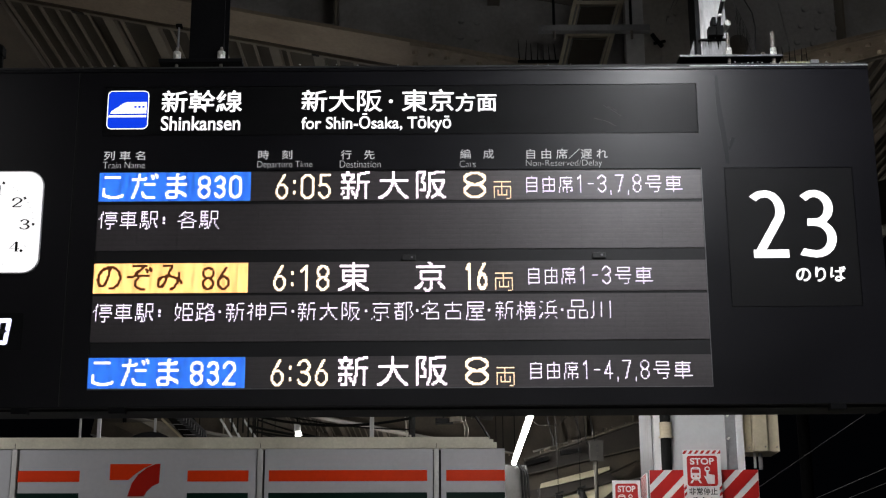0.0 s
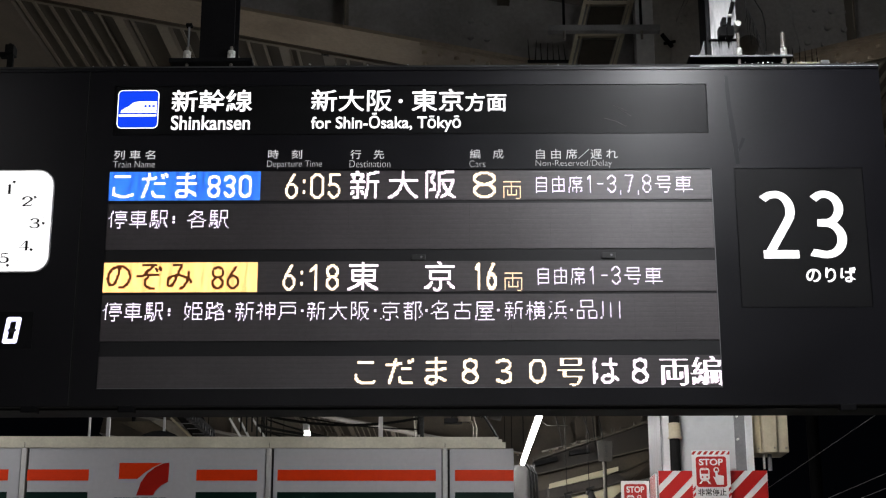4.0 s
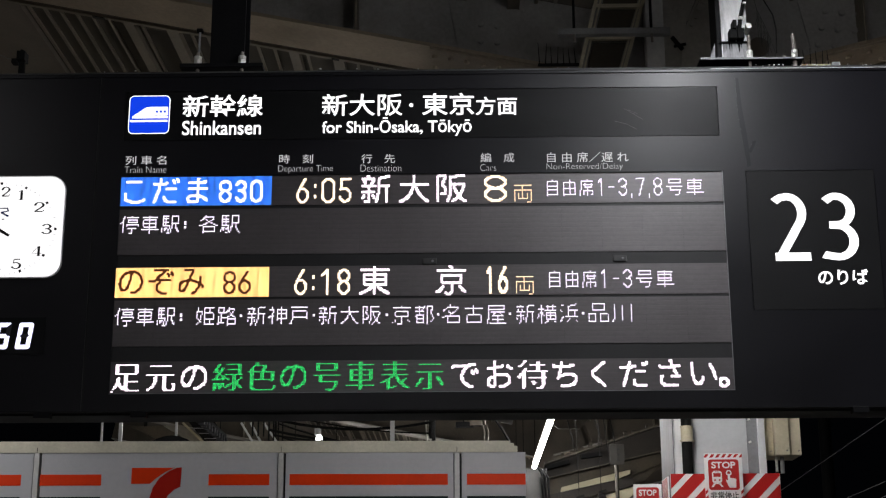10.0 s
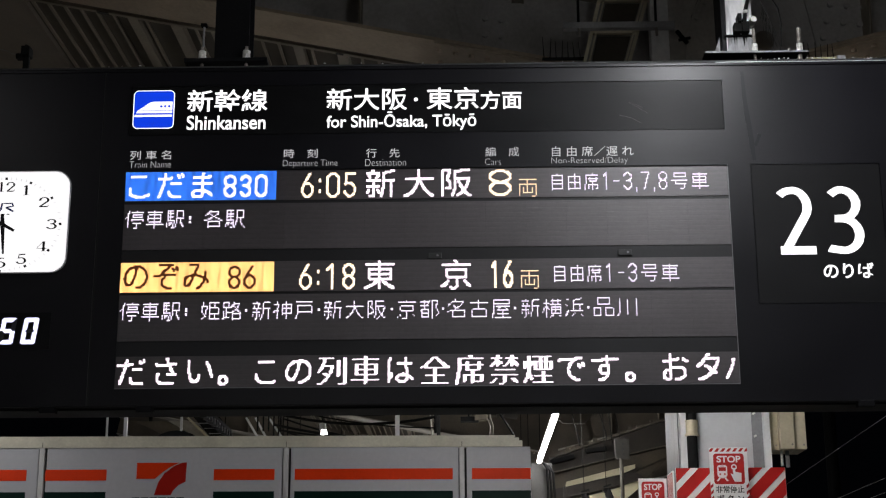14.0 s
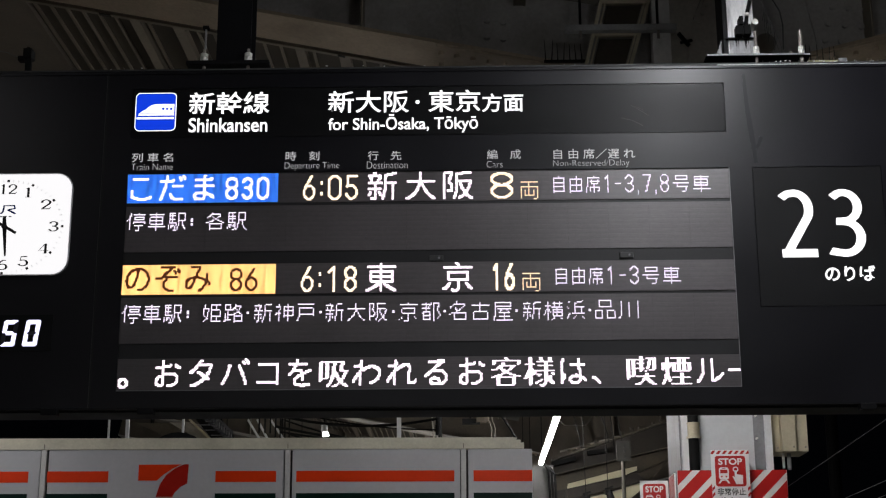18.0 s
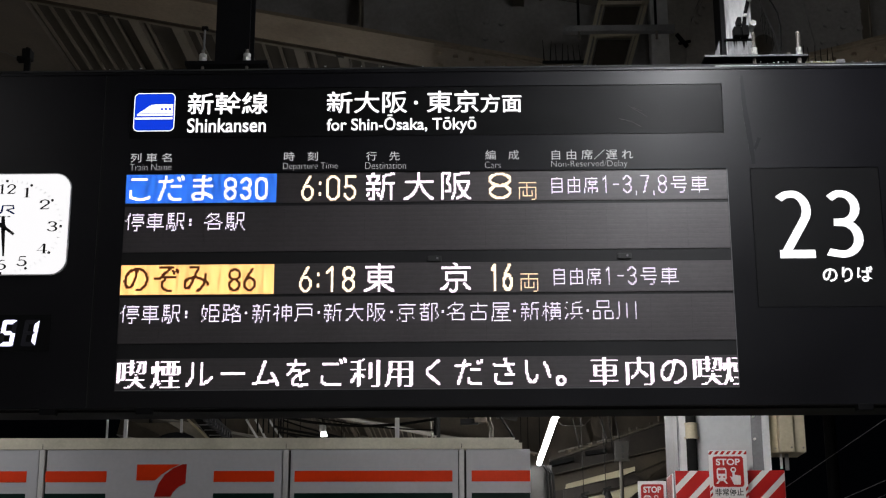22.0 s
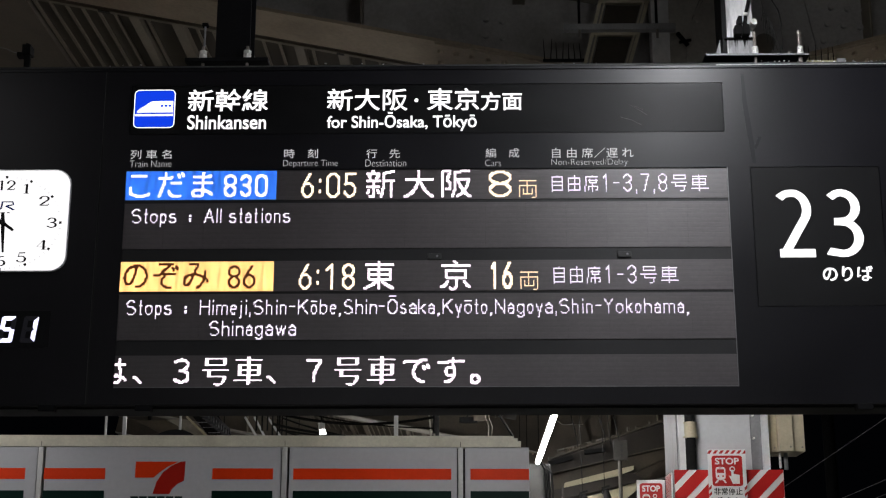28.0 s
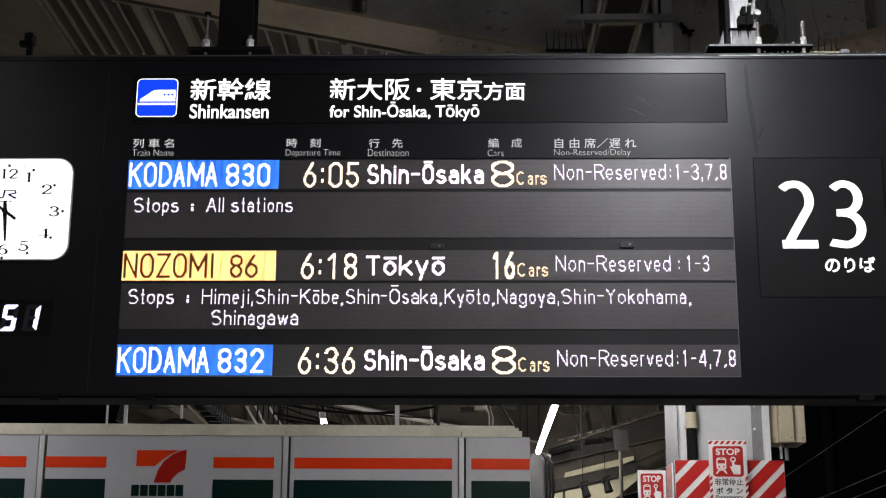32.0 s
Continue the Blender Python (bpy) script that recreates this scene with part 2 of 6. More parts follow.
LABELYEL = surface("yellow_label", (0.36, 0.34, 0.20), 0.6, 0.0, 0.25, 30, 200, 0.05)

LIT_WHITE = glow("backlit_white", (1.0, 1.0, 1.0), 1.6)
LIT_BLUE = glow("backlit_blue", (0.0, 0.05, 0.86), 1.0)
LED_WHITE = glow("led_white", (1.0, 0.85, 0.96), 2.6)
LED_LILAC = glow("led_lilac_white", (0.93, 0.82, 1.0), 2.0)
LED_AMBER = glow("led_pale_amber", (1.0, 0.80, 0.57), 2.6)
LED_YELLOW = glow("led_amber", (1.0, 0.72, 0.45), 1.9)
LED_GREEN = glow("led_green", (0.010, 0.50, 0.09), 1.6, 0.15, (0.03, 0.95, 0.20))
LED_BLUE = glow("led_blue_block", (0.0, 0.012, 0.72), 1.2, 0.42, (0.06, 0.36, 1.0))
LED_ORANGE = glow("led_orange_block", (1.0, 0.44, 0.08), 1.7, 0.34, (1.0, 0.71, 0.30))
LED_BROWN = glow("led_unlit_brown", (0.11, 0.026, 0.002), 0.75)
CLOCK_FACE = glow("lit_clock_face", (1.0, 1.0, 1.0), 1.15)
SEG_LIT = glow("segment_lit", (0.74, 0.74, 1.0), 1.9)
SEG_DARK = surface("segment_unlit", (0.045, 0.045, 0.06), 0.4)
TUBE = glow("fluorescent_tube", (1.0, 1.0, 0.98), 80.0)
TUBE_STRONG = glow("long_fluorescent_tube", (1.0, 1.0, 0.98), 120.0)
TUBE_NEAR = glow("shaded_fluorescent_tube", (0.95, 0.98, 1.0), 62.0)
TUBE_DIM = glow("dim_fluorescent_tube", (1.0, 0.99, 1.0), 3.5)
TUBE_MID = glow("bare_fluorescent_tube", (1.0, 1.0, 0.98), 92.0)
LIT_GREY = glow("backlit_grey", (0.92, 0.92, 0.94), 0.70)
BULB = glow("bulb", (1.0, 0.99, 0.95), 8.0)


def louvre_material():
    """LED boards: fine dark louvres above each line of diodes, a little uneven."""
    m = surface("led_louvre", (0.092, 0.079, 0.084), 0.42, 0.0, 0.3, 2.5, 70, 0.05, spec=1.2, uneven=0.04)
    nt = m.node_tree
    n, link = nt.nodes, nt.links.new
    b = n["Principled BSDF"]
    tc, mp = n.new("ShaderNodeTexCoord"), n.new("ShaderNodeMapping")
    mp.inputs["Scale"].default_value = (6.0, 1.0, 1 / 0.011042)
    link(tc.outputs["Object"], mp.inputs[0])
    lines = n.new("ShaderNodeTexNoise")
    lines.inputs["Scale"].default_value, lines.inputs["Detail"].default_value, lines.inputs["Roughness"].default_value = 2.6, 2.0, 0.6
    link(mp.outputs[0], lines.inputs["Vector"])
    wv = n.new("ShaderNodeTexWave")
    wv.bands_direction, wv.wave_profile = "Z", "SAW"
    wv.inputs["Scale"].default_value = 1 / 0.011042 / 2 * 0.3142
    link(tc.outputs["Object"], wv.inputs["Vector"])
    add = n.new("ShaderNodeMath")
    add.operation = "MULTIPLY_ADD"
    add.inputs[1].default_value = 0.35
    link(wv.outputs["Fac"], add.inputs[0]), link(lines.outputs[0], add.inputs[2])
    r = n.new("ShaderNodeMapRange")
    r.inputs["From Min"].default_value, r.inputs["From Max"].default_value = 0.35, 1.0
    r.inputs["To Min"].default_value, r.inputs["To Max"].default_value = 0.78, 1.12
    link(add.outputs[0], r.inputs["Value"])
    old = b.inputs["Base Color"].links[0].from_socket
    mul = n.new("ShaderNodeMix")
    mul.data_type, mul.blend_type = "RGBA", "MULTIPLY"
    mul.inputs["Factor"].default_value = 1.0
    link(old, mul.inputs["A"]), link(r.outputs[0], mul.inputs["B"])
    link(mul.outputs["Result"], b.inputs["Base Color"])
    bp = n.new("ShaderNodeBump")
    bp.inputs["Strength"].default_value, bp.inputs["Distance"].default_value = 0.35, 0.001
    link(add.outputs[0], bp.inputs["Height"]), link(bp.outputs[0], b.inputs["Normal"])
    return m


LOUVRE = louvre_material()

# ---------------------------------------------------------------- mesh helpers


def solid(*boxes, bevel=0.0):
    """One bmesh of boxes (x0, x1, y0, y1, z0, z1)."""
    bm = bmesh.new()
    for x0, x1, y0, y1, z0, z1 in boxes:
        m = Matrix.LocRotScale(((x0 + x1) / 2, (y0 + y1) / 2, (z0 + z1) / 2), None, (x1 - x0, y1 - y0, z1 - z0))
        bmesh.ops.create_cube(bm, size=1.0, matrix=m)
    if bevel:
        bmesh.ops.bevel(bm, geom=bm.edges[:], offset=bevel, segments=2, affect="EDGES", profile=0.6)
    return bm


def rod(p, q, r, seg=10, bm=None, r2=None):
    """A round bar from p to q."""
    bm = bm or bmesh.new()
    p, q = Vector(p), Vector(q)
    m = Matrix.Translation((p + q) / 2) @ (q - p).to_track_quat("Z", "Y").to_matrix().to_4x4()
    bmesh.ops.create_cone(bm, cap_ends=True, segments=seg, radius1=r, radius2=r if r2 is None else r2, depth=(q - p).length, matrix=m)
    return bm


def bar(p, q, w, h, bm=None):
    """A square bar from p to q: w across, h upright."""
    bm = bm or bmesh.new()
    p, q = Vector(p), Vector(q)
    d = (q - p).normalized()
    side = d.cross(Vector((0, 0, 1)))
    side = side.normalized() if side.length > 1e-4 else Vector((1, 0, 0))
    up = side.cross(d)
    rot = Matrix((side, d, up)).transposed().to_4x4()
    bmesh.ops.create_cube(bm, size=1.0, matrix=Matrix.Translation((p + q) / 2) @ rot @ Matrix.Diagonal((w, (q - p).length, h, 1)))
    return bm


def plate(points, y0, y1, bm=None):
    """A flat plate: an outline in x, z, from depth y0 to y1."""
    bm = bm or bmesh.new()
    front = [bm.verts.new((x, y0, z)) for x, z in points]
    back = [bm.verts.new((x, y1, z)) for x, z in points]
    bm.faces.new(front), bm.faces.new(back[::-1])
    k = len(points)
    for i in range(k):
        bm.faces.new((front[i], back[i], back[(i + 1) % k], front[(i + 1) % k]))
    bmesh.ops.recalc_face_normals(bm, faces=bm.faces[:])
    return bm


def rounded(x0, x1, z0, z1, r, seg=8):
    pts = []
    for cx, cz, a in ((x1 - r, z1 - r, 0), (x0 + r, z1 - r, 90), (x0 + r, z0 + r, 180), (x1 - r, z0 + r, 270)):
        for i in range(seg + 1):
            t = radians(a + 90 * i / seg)
            pts.append((cx + r * math.cos(t), cz + r * math.sin(t)))
    return pts


def cable(points, r, name, parent, material=CABLE, label=""):
    """A bent cable through points: one tube with a ring at each of them."""
    bm = bmesh.new()
    pts = [Vector(p) for p in points]
    rings = []
    for i, p in enumerate(pts):
        d = (pts[min(i + 1, len(pts) - 1)] - pts[max(i - 1, 0)]).normalized()
        side = d.cross(Vector((0, 1, 0)) if abs(d.y) < 0.9 else Vector((1, 0, 0))).normalized()
        up = d.cross(side)
        rings.append([bm.verts.new(p + r * (side * math.cos(a) + up * math.sin(a))) for a in (2 * math.pi * k / 7 for k in range(7))])
    for a, b in zip(rings, rings[1:]):
        for k in range(7):
            bm.faces.new((a[k], a[(k + 1) % 7], b[(k + 1) % 7], b[k]))
    bm.faces.new(rings[0]), bm.faces.new(rings[-1])
    bmesh.ops.recalc_face_normals(bm, faces=bm.faces[:])
    return part(name, bm, material, parent, label)


def sag(p, q, drop, n=8):
    p, q = Vector(p), Vector(q)
    return [p.lerp(q, i / n) - Vector((0, 0, drop * 4 * (i / n) * (1 - i / n))) for i in range(n + 1)]


def thing(name, base, label, category, group="", kind=""):
    ob = new(name)
    ob.empty_display_size = 0.1
    ob.location = base
    return tagged(ob, label, category, group, kind)


def part(name, bm, material, parent, label="", at=None):
    """Links a bmesh or mesh, built in world places (or round its own origin, set at the place at), as one mesh under its parent."""
    if isinstance(bm, bmesh.types.BMesh):
        me = bpy.data.meshes.new(name)
        bm.to_mesh(me)
        bm.free()
    else:
        me = bm
    if material and not me.materials:
        me.materials.append(material)
    ob = new(name, me)
    if parent:
        ob.parent = parent
        shift = -parent.location if parent.parent is None else Vector((0, 0, 0))
        ob.location = shift + Vector(at or (0, 0, 0))
    return tagged(ob, label)


def single(name, bm, material, label, category, group="", kind=""):
    """A thing that is one mesh."""
    me = bpy.data.meshes.new(name)
    bm.to_mesh(me)
    bm.free()
    me.materials.append(material)
    return tagged(new(name, me), label, category, group, kind)


# ---------------------------------------------------------------- writing
GLYPHS = {}


def glyphs(text, bold=0.0, fine=3):
    """The flat outline of a text in Blender's own font: points (x, y) and triangles."""
    key = (text, bold, fine)
    if key not in GLYPHS:
        cu = bpy.data.curves.new("writing", "FONT")
        cu.body, cu.offset, cu.resolution_u = text, bold, fine
        ob = bpy.data.objects.new("writing", cu)
        me = bpy.data.meshes.new_from_object(ob)
        me.calc_loop_triangles()
        pts = np.array([v.co[:2] for v in me.vertices]).reshape(-1, 2)
        tri = np.array([t.vertices[:] for t in me.loop_triangles], int).reshape(-1, 3)
        bpy.data.objects.remove(ob), bpy.data.curves.remove(cu), bpy.data.meshes.remove(me)
        GLYPHS[key] = pts, tri
    return GLYPHS[key]


def lettering(name, text, box, y, material, parent, bold=0.0, label=""):
    """Printed or backlit writing that fills the box (x0, x1, z0, z1) at the depth y; each word or spaced character is a part."""
    pts, tri = glyphs(text, bold, 8)
    lo, hi = pts.min(0), pts.max(0)
    x0, x1, z0, z1 = box
    u = (pts - lo) / (hi - lo)
    order = sorted(tri.tolist(), key=lambda t: min(pts[i][0] for i in t))
    words, reach = [[]], None
    for t in order:
        xs = [pts[i][0] for i in t]
        if reach is not None and min(xs) > reach + 0.13:
            words.append([])
        words[-1].append(t)
        reach = max(xs) if reach is None else max(reach, max(xs))
    for word in words:
        used = sorted({i for t in word for i in t})
        at = {i: k for k, i in enumerate(used)}
        me = bpy.data.meshes.new(name)
        me.from_pydata([(x0 + (x1 - x0) * u[i][0], y, z0 + (z1 - z0) * u[i][1]) for i in used], [], [[at[i] for i in t] for t in word])
        ob = part(name, me, material, parent, label)
    return ob


def raster(pts, tri, lo, hi, w, h, level=0.42, over=5):
    """Which of w by h diodes a text lights, when the box lo..hi is laid over them."""
    u = (pts - lo) / (np.array(hi) - lo) * (w * over, h * over)
    hit = np.zeros((h * over, w * over), bool)
    for a, b, c in u[tri]:
        x0, x1 = max(int(min(a[0], b[0], c[0]) - 0.5), 0), min(int(max(a[0], b[0], c[0]) + 1.5), w * over)
        y0, y1 = max(int(min(a[1], b[1], c[1]) - 0.5), 0), min(int(max(a[1], b[1], c[1]) + 1.5), h * over)
        if x1 <= x0 or y1 <= y0:
            continue
        gx, gy = np.arange(x0, x1) + 0.5, (np.arange(y0, y1) + 0.5)[:, None]
        s1 = (b[0] - a[0]) * (gy - a[1]) - (b[1] - a[1]) * (gx - a[0])
        s2 = (c[0] - b[0]) * (gy - b[1]) - (c[1] - b[1]) * (gx - b[0])
        s3 = (a[0] - c[0]) * (gy - c[1]) - (a[1] - c[1]) * (gx - c[0])
        hit[y0:y1, x0:x1] |= ((s1 >= 0) & (s2 >= 0) & (s3 >= 0)) | ((s1 <= 0) & (s2 <= 0) & (s3 <= 0))
    return hit.reshape(h, over, w, over).mean((1, 3)) > level


def thinned(a):
    """The one-sample-wide centre lines of a raster (Zhang and Suen's thinning)."""
    a = np.pad(a, 1).astype(np.uint8)
    while True:
        before = a.sum()
        for step in (0, 1):
            p = [np.roll(a, s, (0, 1)) for s in ((1, 0), (1, -1), (0, -1), (-1, -1), (-1, 0), (-1, 1), (0, 1), (1, 1))]
            n = sum(p)
            turns = sum((p[k] == 0) & (p[(k + 1) % 8] == 1) for k in range(8))
            if step == 0:
                free = (p[0] * p[2] * p[4] == 0) & (p[2] * p[4] * p[6] == 0)
            else:
                free = (p[0] * p[2] * p[6] == 0) & (p[0] * p[4] * p[6] == 0)
            a[(a == 1) & (n >= 2) & (n <= 6) & (turns == 1) & free] = 0
        if a.sum() == before:
            return a[1:-1, 1:-1].astype(bool)


def centre_grid(pts, tri, lo, hi, w, h, over=6):
    """Diodes under the centre lines of a text: strokes one diode wide."""
    fine = raster(pts, tri, lo, hi, w * over, h * over, 0.5, 1)
    grid = thinned(fine).reshape(h, over, w, over).sum((1, 3)) >= 3
    near = np.pad(grid, 1)
    near = np.any([np.roll(near, (i, j), (0, 1)) for i in (-1, 0, 1) for j in (-1, 0, 1)], 0)[1:-1, 1:-1]
    return grid | ((fine.reshape(h, over, w, over).mean((1, 3)) > 0.45) & ~near)


def diodes(grid, x, z, y, d, gap=0.11, single=False):
    """Runs of lit diodes as faces, or single diodes; x, z: the lower left corner of the grid."""
    verts, faces = [], []
    g = gap * d
    for j, row in enumerate(grid):
        i = 0
        while i < len(row):
            if row[i]:
                k = i
                while k < len(row) and row[k] and not (single and k > i):
                    k += 1
                n = len(verts)
                verts += [(x + i * d + g, y, z + j * d + g), (x + k * d - g, y, z + j * d + g), (x + k * d - g, y, z + (j + 1) * d - g), (x + i * d + g, y, z + (j + 1) * d - g)]
                faces.append((n, n + 1, n + 2, n + 3))
                i = k
            else:
                i += 1
    return verts, faces

# ---------------------------------------------------------------- platform, roof and distance
platform = single("platform", solid((-4.2, 6.6, -16, 60, -0.3, 0.0)), CONCRETE, "grey asphalt station platform under the canopy", "platform", kind="structure")
ground = single("ground", solid((-900, 900, -900, 900, -1.45, -1.35)), surface("ballast", (0.05, 0.047, 0.045), 0.9, 0, 0.5, 0.5, 20, 0.4), "dark track bed at night beside the platform", "ground", kind="structure")


GUTTER, GUTTER_L, GUTTER_R = 5.72, 1.85, 3.6353


def roof_z(x):
    """Underside of the butterfly roof: it falls from both sides to a flat valley gutter."""
    return max(GUTTER, 6.05 - 0.20 * (x - 0.2) if x < 2.9 else 5.47 + 0.34 * (x - 2.9))


def girder_z(x):
    return 5.567 - 0.20 * (x - 0.2) if x < 2.9 else 5.07 + 0.25 * (x - 2.9)


EAVE_L, VALLEY, EAVE_R = -7.4, 2.9, 7.2
SOFFIT = -1.70      # where the flat soffit ends and the ribs begin


def sheet(x0, x1, y0, y1, lift, thick, material, name, label):
    bm = bmesh.new()
    v = [bm.verts.new((x, y, roof_z(x) + lift + t)) for t in (0, thick) for x, y in ((x0, y0), (x1, y0), (x1, y1), (x0, y1))]
    for f in ((0, 1, 2, 3), (7, 6, 5, 4), (0, 4, 5, 1), (1, 5, 6, 2), (2, 6, 7, 3), (3, 7, 4, 0)):
        bm.faces.new([v[i] for i in f])
    return single(name, bm, material, label, "roof", kind="structure")


sheet(EAVE_L, GUTTER_L, -16, 60, 0.0, 0.06, DECK, "ceiling_west", "dark brown corrugated canopy roof sheet")
sheet(GUTTER_R, EAVE_R, -16, 60, 0.0, 0.06, DECK, "ceiling_east", "dark brown corrugated canopy roof sheet")
sheet(GUTTER_L, GUTTER_R, -16, 60, 0.0, 0.06, DECK, "ceiling_valley", "dark brown flat valley sheet of the canopy roof")

roof_frame = thing("roof_frame", (VALLEY, 2.0, 4.9), "cream painted steel girders and purlins of the canopy", "roof frame", kind="structure")
for k in range(-48, 58):
    # narrow ribs of the roof sheet, with a broad beam in every tenth gap
    x = 0.276 + 0.1212 * k
    if EAVE_L + 0.1 < x < EAVE_R - 0.1 and x > SOFFIT and k % 10 not in (0, 2, 3) and not 2.2 < x < 3.5:
        z = roof_z(x)
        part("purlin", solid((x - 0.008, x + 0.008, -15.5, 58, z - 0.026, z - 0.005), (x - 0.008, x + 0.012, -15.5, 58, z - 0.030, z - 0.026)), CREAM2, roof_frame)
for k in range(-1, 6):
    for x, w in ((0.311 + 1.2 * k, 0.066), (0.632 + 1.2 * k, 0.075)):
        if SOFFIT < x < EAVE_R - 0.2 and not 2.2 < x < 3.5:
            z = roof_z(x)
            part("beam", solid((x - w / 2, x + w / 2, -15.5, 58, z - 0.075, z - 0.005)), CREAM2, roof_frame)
sheet(EAVE_L + 0.1, SOFFIT, -15.5, 58, -0.060, 0.05, SOFFIT_PAINT, "soffit", "flat brown painted soffit beside the ribbed roof sheet")


def girder(y):
    """A welded cross girder with a bottom flange, a web, stiffeners, splice plates and rows of bolts."""
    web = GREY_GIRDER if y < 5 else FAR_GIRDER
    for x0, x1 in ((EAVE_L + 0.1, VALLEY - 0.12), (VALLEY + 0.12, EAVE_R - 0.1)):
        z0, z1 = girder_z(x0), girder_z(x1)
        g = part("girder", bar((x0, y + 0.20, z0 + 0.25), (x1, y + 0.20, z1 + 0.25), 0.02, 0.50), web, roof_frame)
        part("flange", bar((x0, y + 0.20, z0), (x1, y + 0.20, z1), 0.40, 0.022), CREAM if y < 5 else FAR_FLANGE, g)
        part("edge_angle", bar((x0, y + 0.50, z0 + 0.025), (x1, y + 0.50, z1 + 0.025), 0.035, 0.05), CREAM2, g)
        part("dark_strip", bar((x0, y + 0.44, z0 + 0.04), (x1, y + 0.44, z1 + 0.04), 0.07, 0.05), DECK, g)
        for k in range(9 if y < 5 else 0):
            x = x0 + (x1 - x0) * random.uniform(0.55, 0.97)
            w = random.uniform(0.02, 0.09)
            part("grime_patch", bar((x, y + 0.50, girder_z(x) - 0.002), (x + w, y + 0.50, girder_z(x + w) - 0.002), random.uniform(0.015, 0.036), 0.006), GRIME, g)
        n = 5
        for k in range(1, n):
            x = x0 + (x1 - x0) * k / n + 0.106
            part("stiffener", solid((x - 0.006, x + 0.006, y + 0.01, y + 0.19, girder_z(x) + 0.012, girder_z(x) + 0.45)), CREAM2, g)
        sa, sb = (1.32, 2.62) if x0 < 0 else (VALLEY + 0.25, VALLEY + 1.5)
        part("splice_plate", bar((sa, y + 0.19, girder_z(sa) - 0.018), (sb, y + 0.19, girder_z(sb) - 0.018), 0.36, 0.012), CREAM, g)
        sa, sb = (1.50, 1.93) if x0 < 0 else (VALLEY + 0.76, VALLEY + 1.7)
        part("splice_plate", plate([(sa, girder_z(sa) + 0.03), (sb, girder_z(sb) + 0.03), (sb - 0.04, girder_z(sb) + 0.42), (sa - 0.07, girder_z(sa) + 0.42)], y + 0.176, y + 0.189), web, g)
        for i in range(2 if x0 < 0 else 3):
            for k in range(2 if x0 < 0 else 3):
                x, z = sa + (0.13 + 0.10 * k if x0 < 0 else 0.03 + 0.10 * k + 0.03 * i), girder_z(sa) + 0.13 + 0.11 * i - 0.012 * k
                part("web_bolt", rod((x, y + 0.155, z), (x, y + 0.176, z), 0.020, 6), web, g)
        bm = bmesh.new()
        for k in range(14):
            x = x0 + (x1 - x0) * (0.858 + 0.125 * k / 13) if x0 < 0 else x0 + (x1 - x0) * (0.05 + 0.4 * k / 13)
            for s in (0.10, 0.28):
                rod((x, y + s, girder_z(x) - 0.045), (x, y + s, girder_z(x) - 0.024), 0.018, 6, bm)
        part("bolt_row", bm, CREAM, g)
    bm = plate([(VALLEY - 0.75, girder_z(VALLEY - 0.75) + 0.02), (VALLEY - 0.14, 4.72), (VALLEY + 0.14, 4.72), (VALLEY + 0.7, girder_z(VALLEY + 0.7) + 0.02), (VALLEY + 0.55, 5.718), (VALLEY - 0.55, 5.718)], y + 0.10, y + 0.16)
    part("gusset", bm, web, roof_frame)


for y in (-9.2, -3.6, 2.0, 7.6, 13.2, 18.8, 24.4, 30.0, 36.0, 44.0):
    girder(y)

# ---------------------------------------------------------------- departure board
SIGN = thing("departure_board", (1.35, 0.16, 2.81), "black electronic departure board hung from the canopy, text lit", "departure board")
D = 2.65 / 480
X0, X1 = -1.19, 3.431
TOP, BOT, DEEP = 4.335, 2.804, 0.293
SEAM = -0.112
OPEN_B, OPEN_T = 2.878, 3.852
HB, HT = 4.016, 4.252
# front sheets, with openings for the display and the header
for x0, x1, z0, z1 in ((SEAM + 0.004, 0.0, BOT, TOP), (0.0, 2.655, HT, TOP), (0.0, 2.655, OPEN_T, HB), (0.0, 2.655, BOT, OPEN_B), (2.655, X1, OPEN_T, TOP), (2.655, 2.757, 3.22, OPEN_T), (3.322, X1, 3.22, OPEN_T), (2.655, X1, BOT, 3.22)):
    part("front_sheet", solid((x0, x1, 0, 0.003, z0, z1)), BLACK, SIGN)
part("grime_streak", plate([(2.738, 4.29), (2.752, 4.29), (2.760, 4.15), (2.772, 4.05), (2.780, 3.97), (2.784, 3.87), (2.768, 3.87), (2.757, 3.97), (2.747, 4.06), (2.740, 4.15)], -0.0006, 0.0), surface("grime", (0.0080, 0.0078, 0.0108), 0.41, spec=0.29), SIGN, "dark run of grime on the paint")
part("grime_streak", plate([(2.800, 3.995), (2.815, 3.99), (2.800, 3.955), (2.786, 3.93), (2.780, 3.945), (2.790, 3.965)], -0.0006, 0.0), MATS["grime"], SIGN)
part("clock_panel", solid((X0, SEAM - 0.004, 0, 0.003, BOT, TOP)), BLACK, SIGN)
part("number_panel", solid((2.760, 3.319, 0.001, 0.004, 3.223, OPEN_T - 0.003)), NUMBER_ACRYLIC, SIGN)
part("header_panel", solid((0.003, 2.652, 0.001, 0.004, HB + 0.003, HT - 0.003)), BLACK_GLOSS, SIGN)
part("top_plate", solid((X0, X1, 0.016, DEEP, TOP, TOP + 0.018), bevel=0.002), BLACK, SIGN)
bm = bmesh.new()
ends = [[bm.verts.new((x, y, z)) for y, z in ((-0.005, TOP + 0.002), (0.0155, TOP + 0.018), (0.0155, TOP + 0.002))] for x in (X0, X1)]
for i in range(3):
    bm.faces.new((ends[0][i], ends[0][(i + 1) % 3], ends[1][(i + 1) % 3], ends[1][i]))
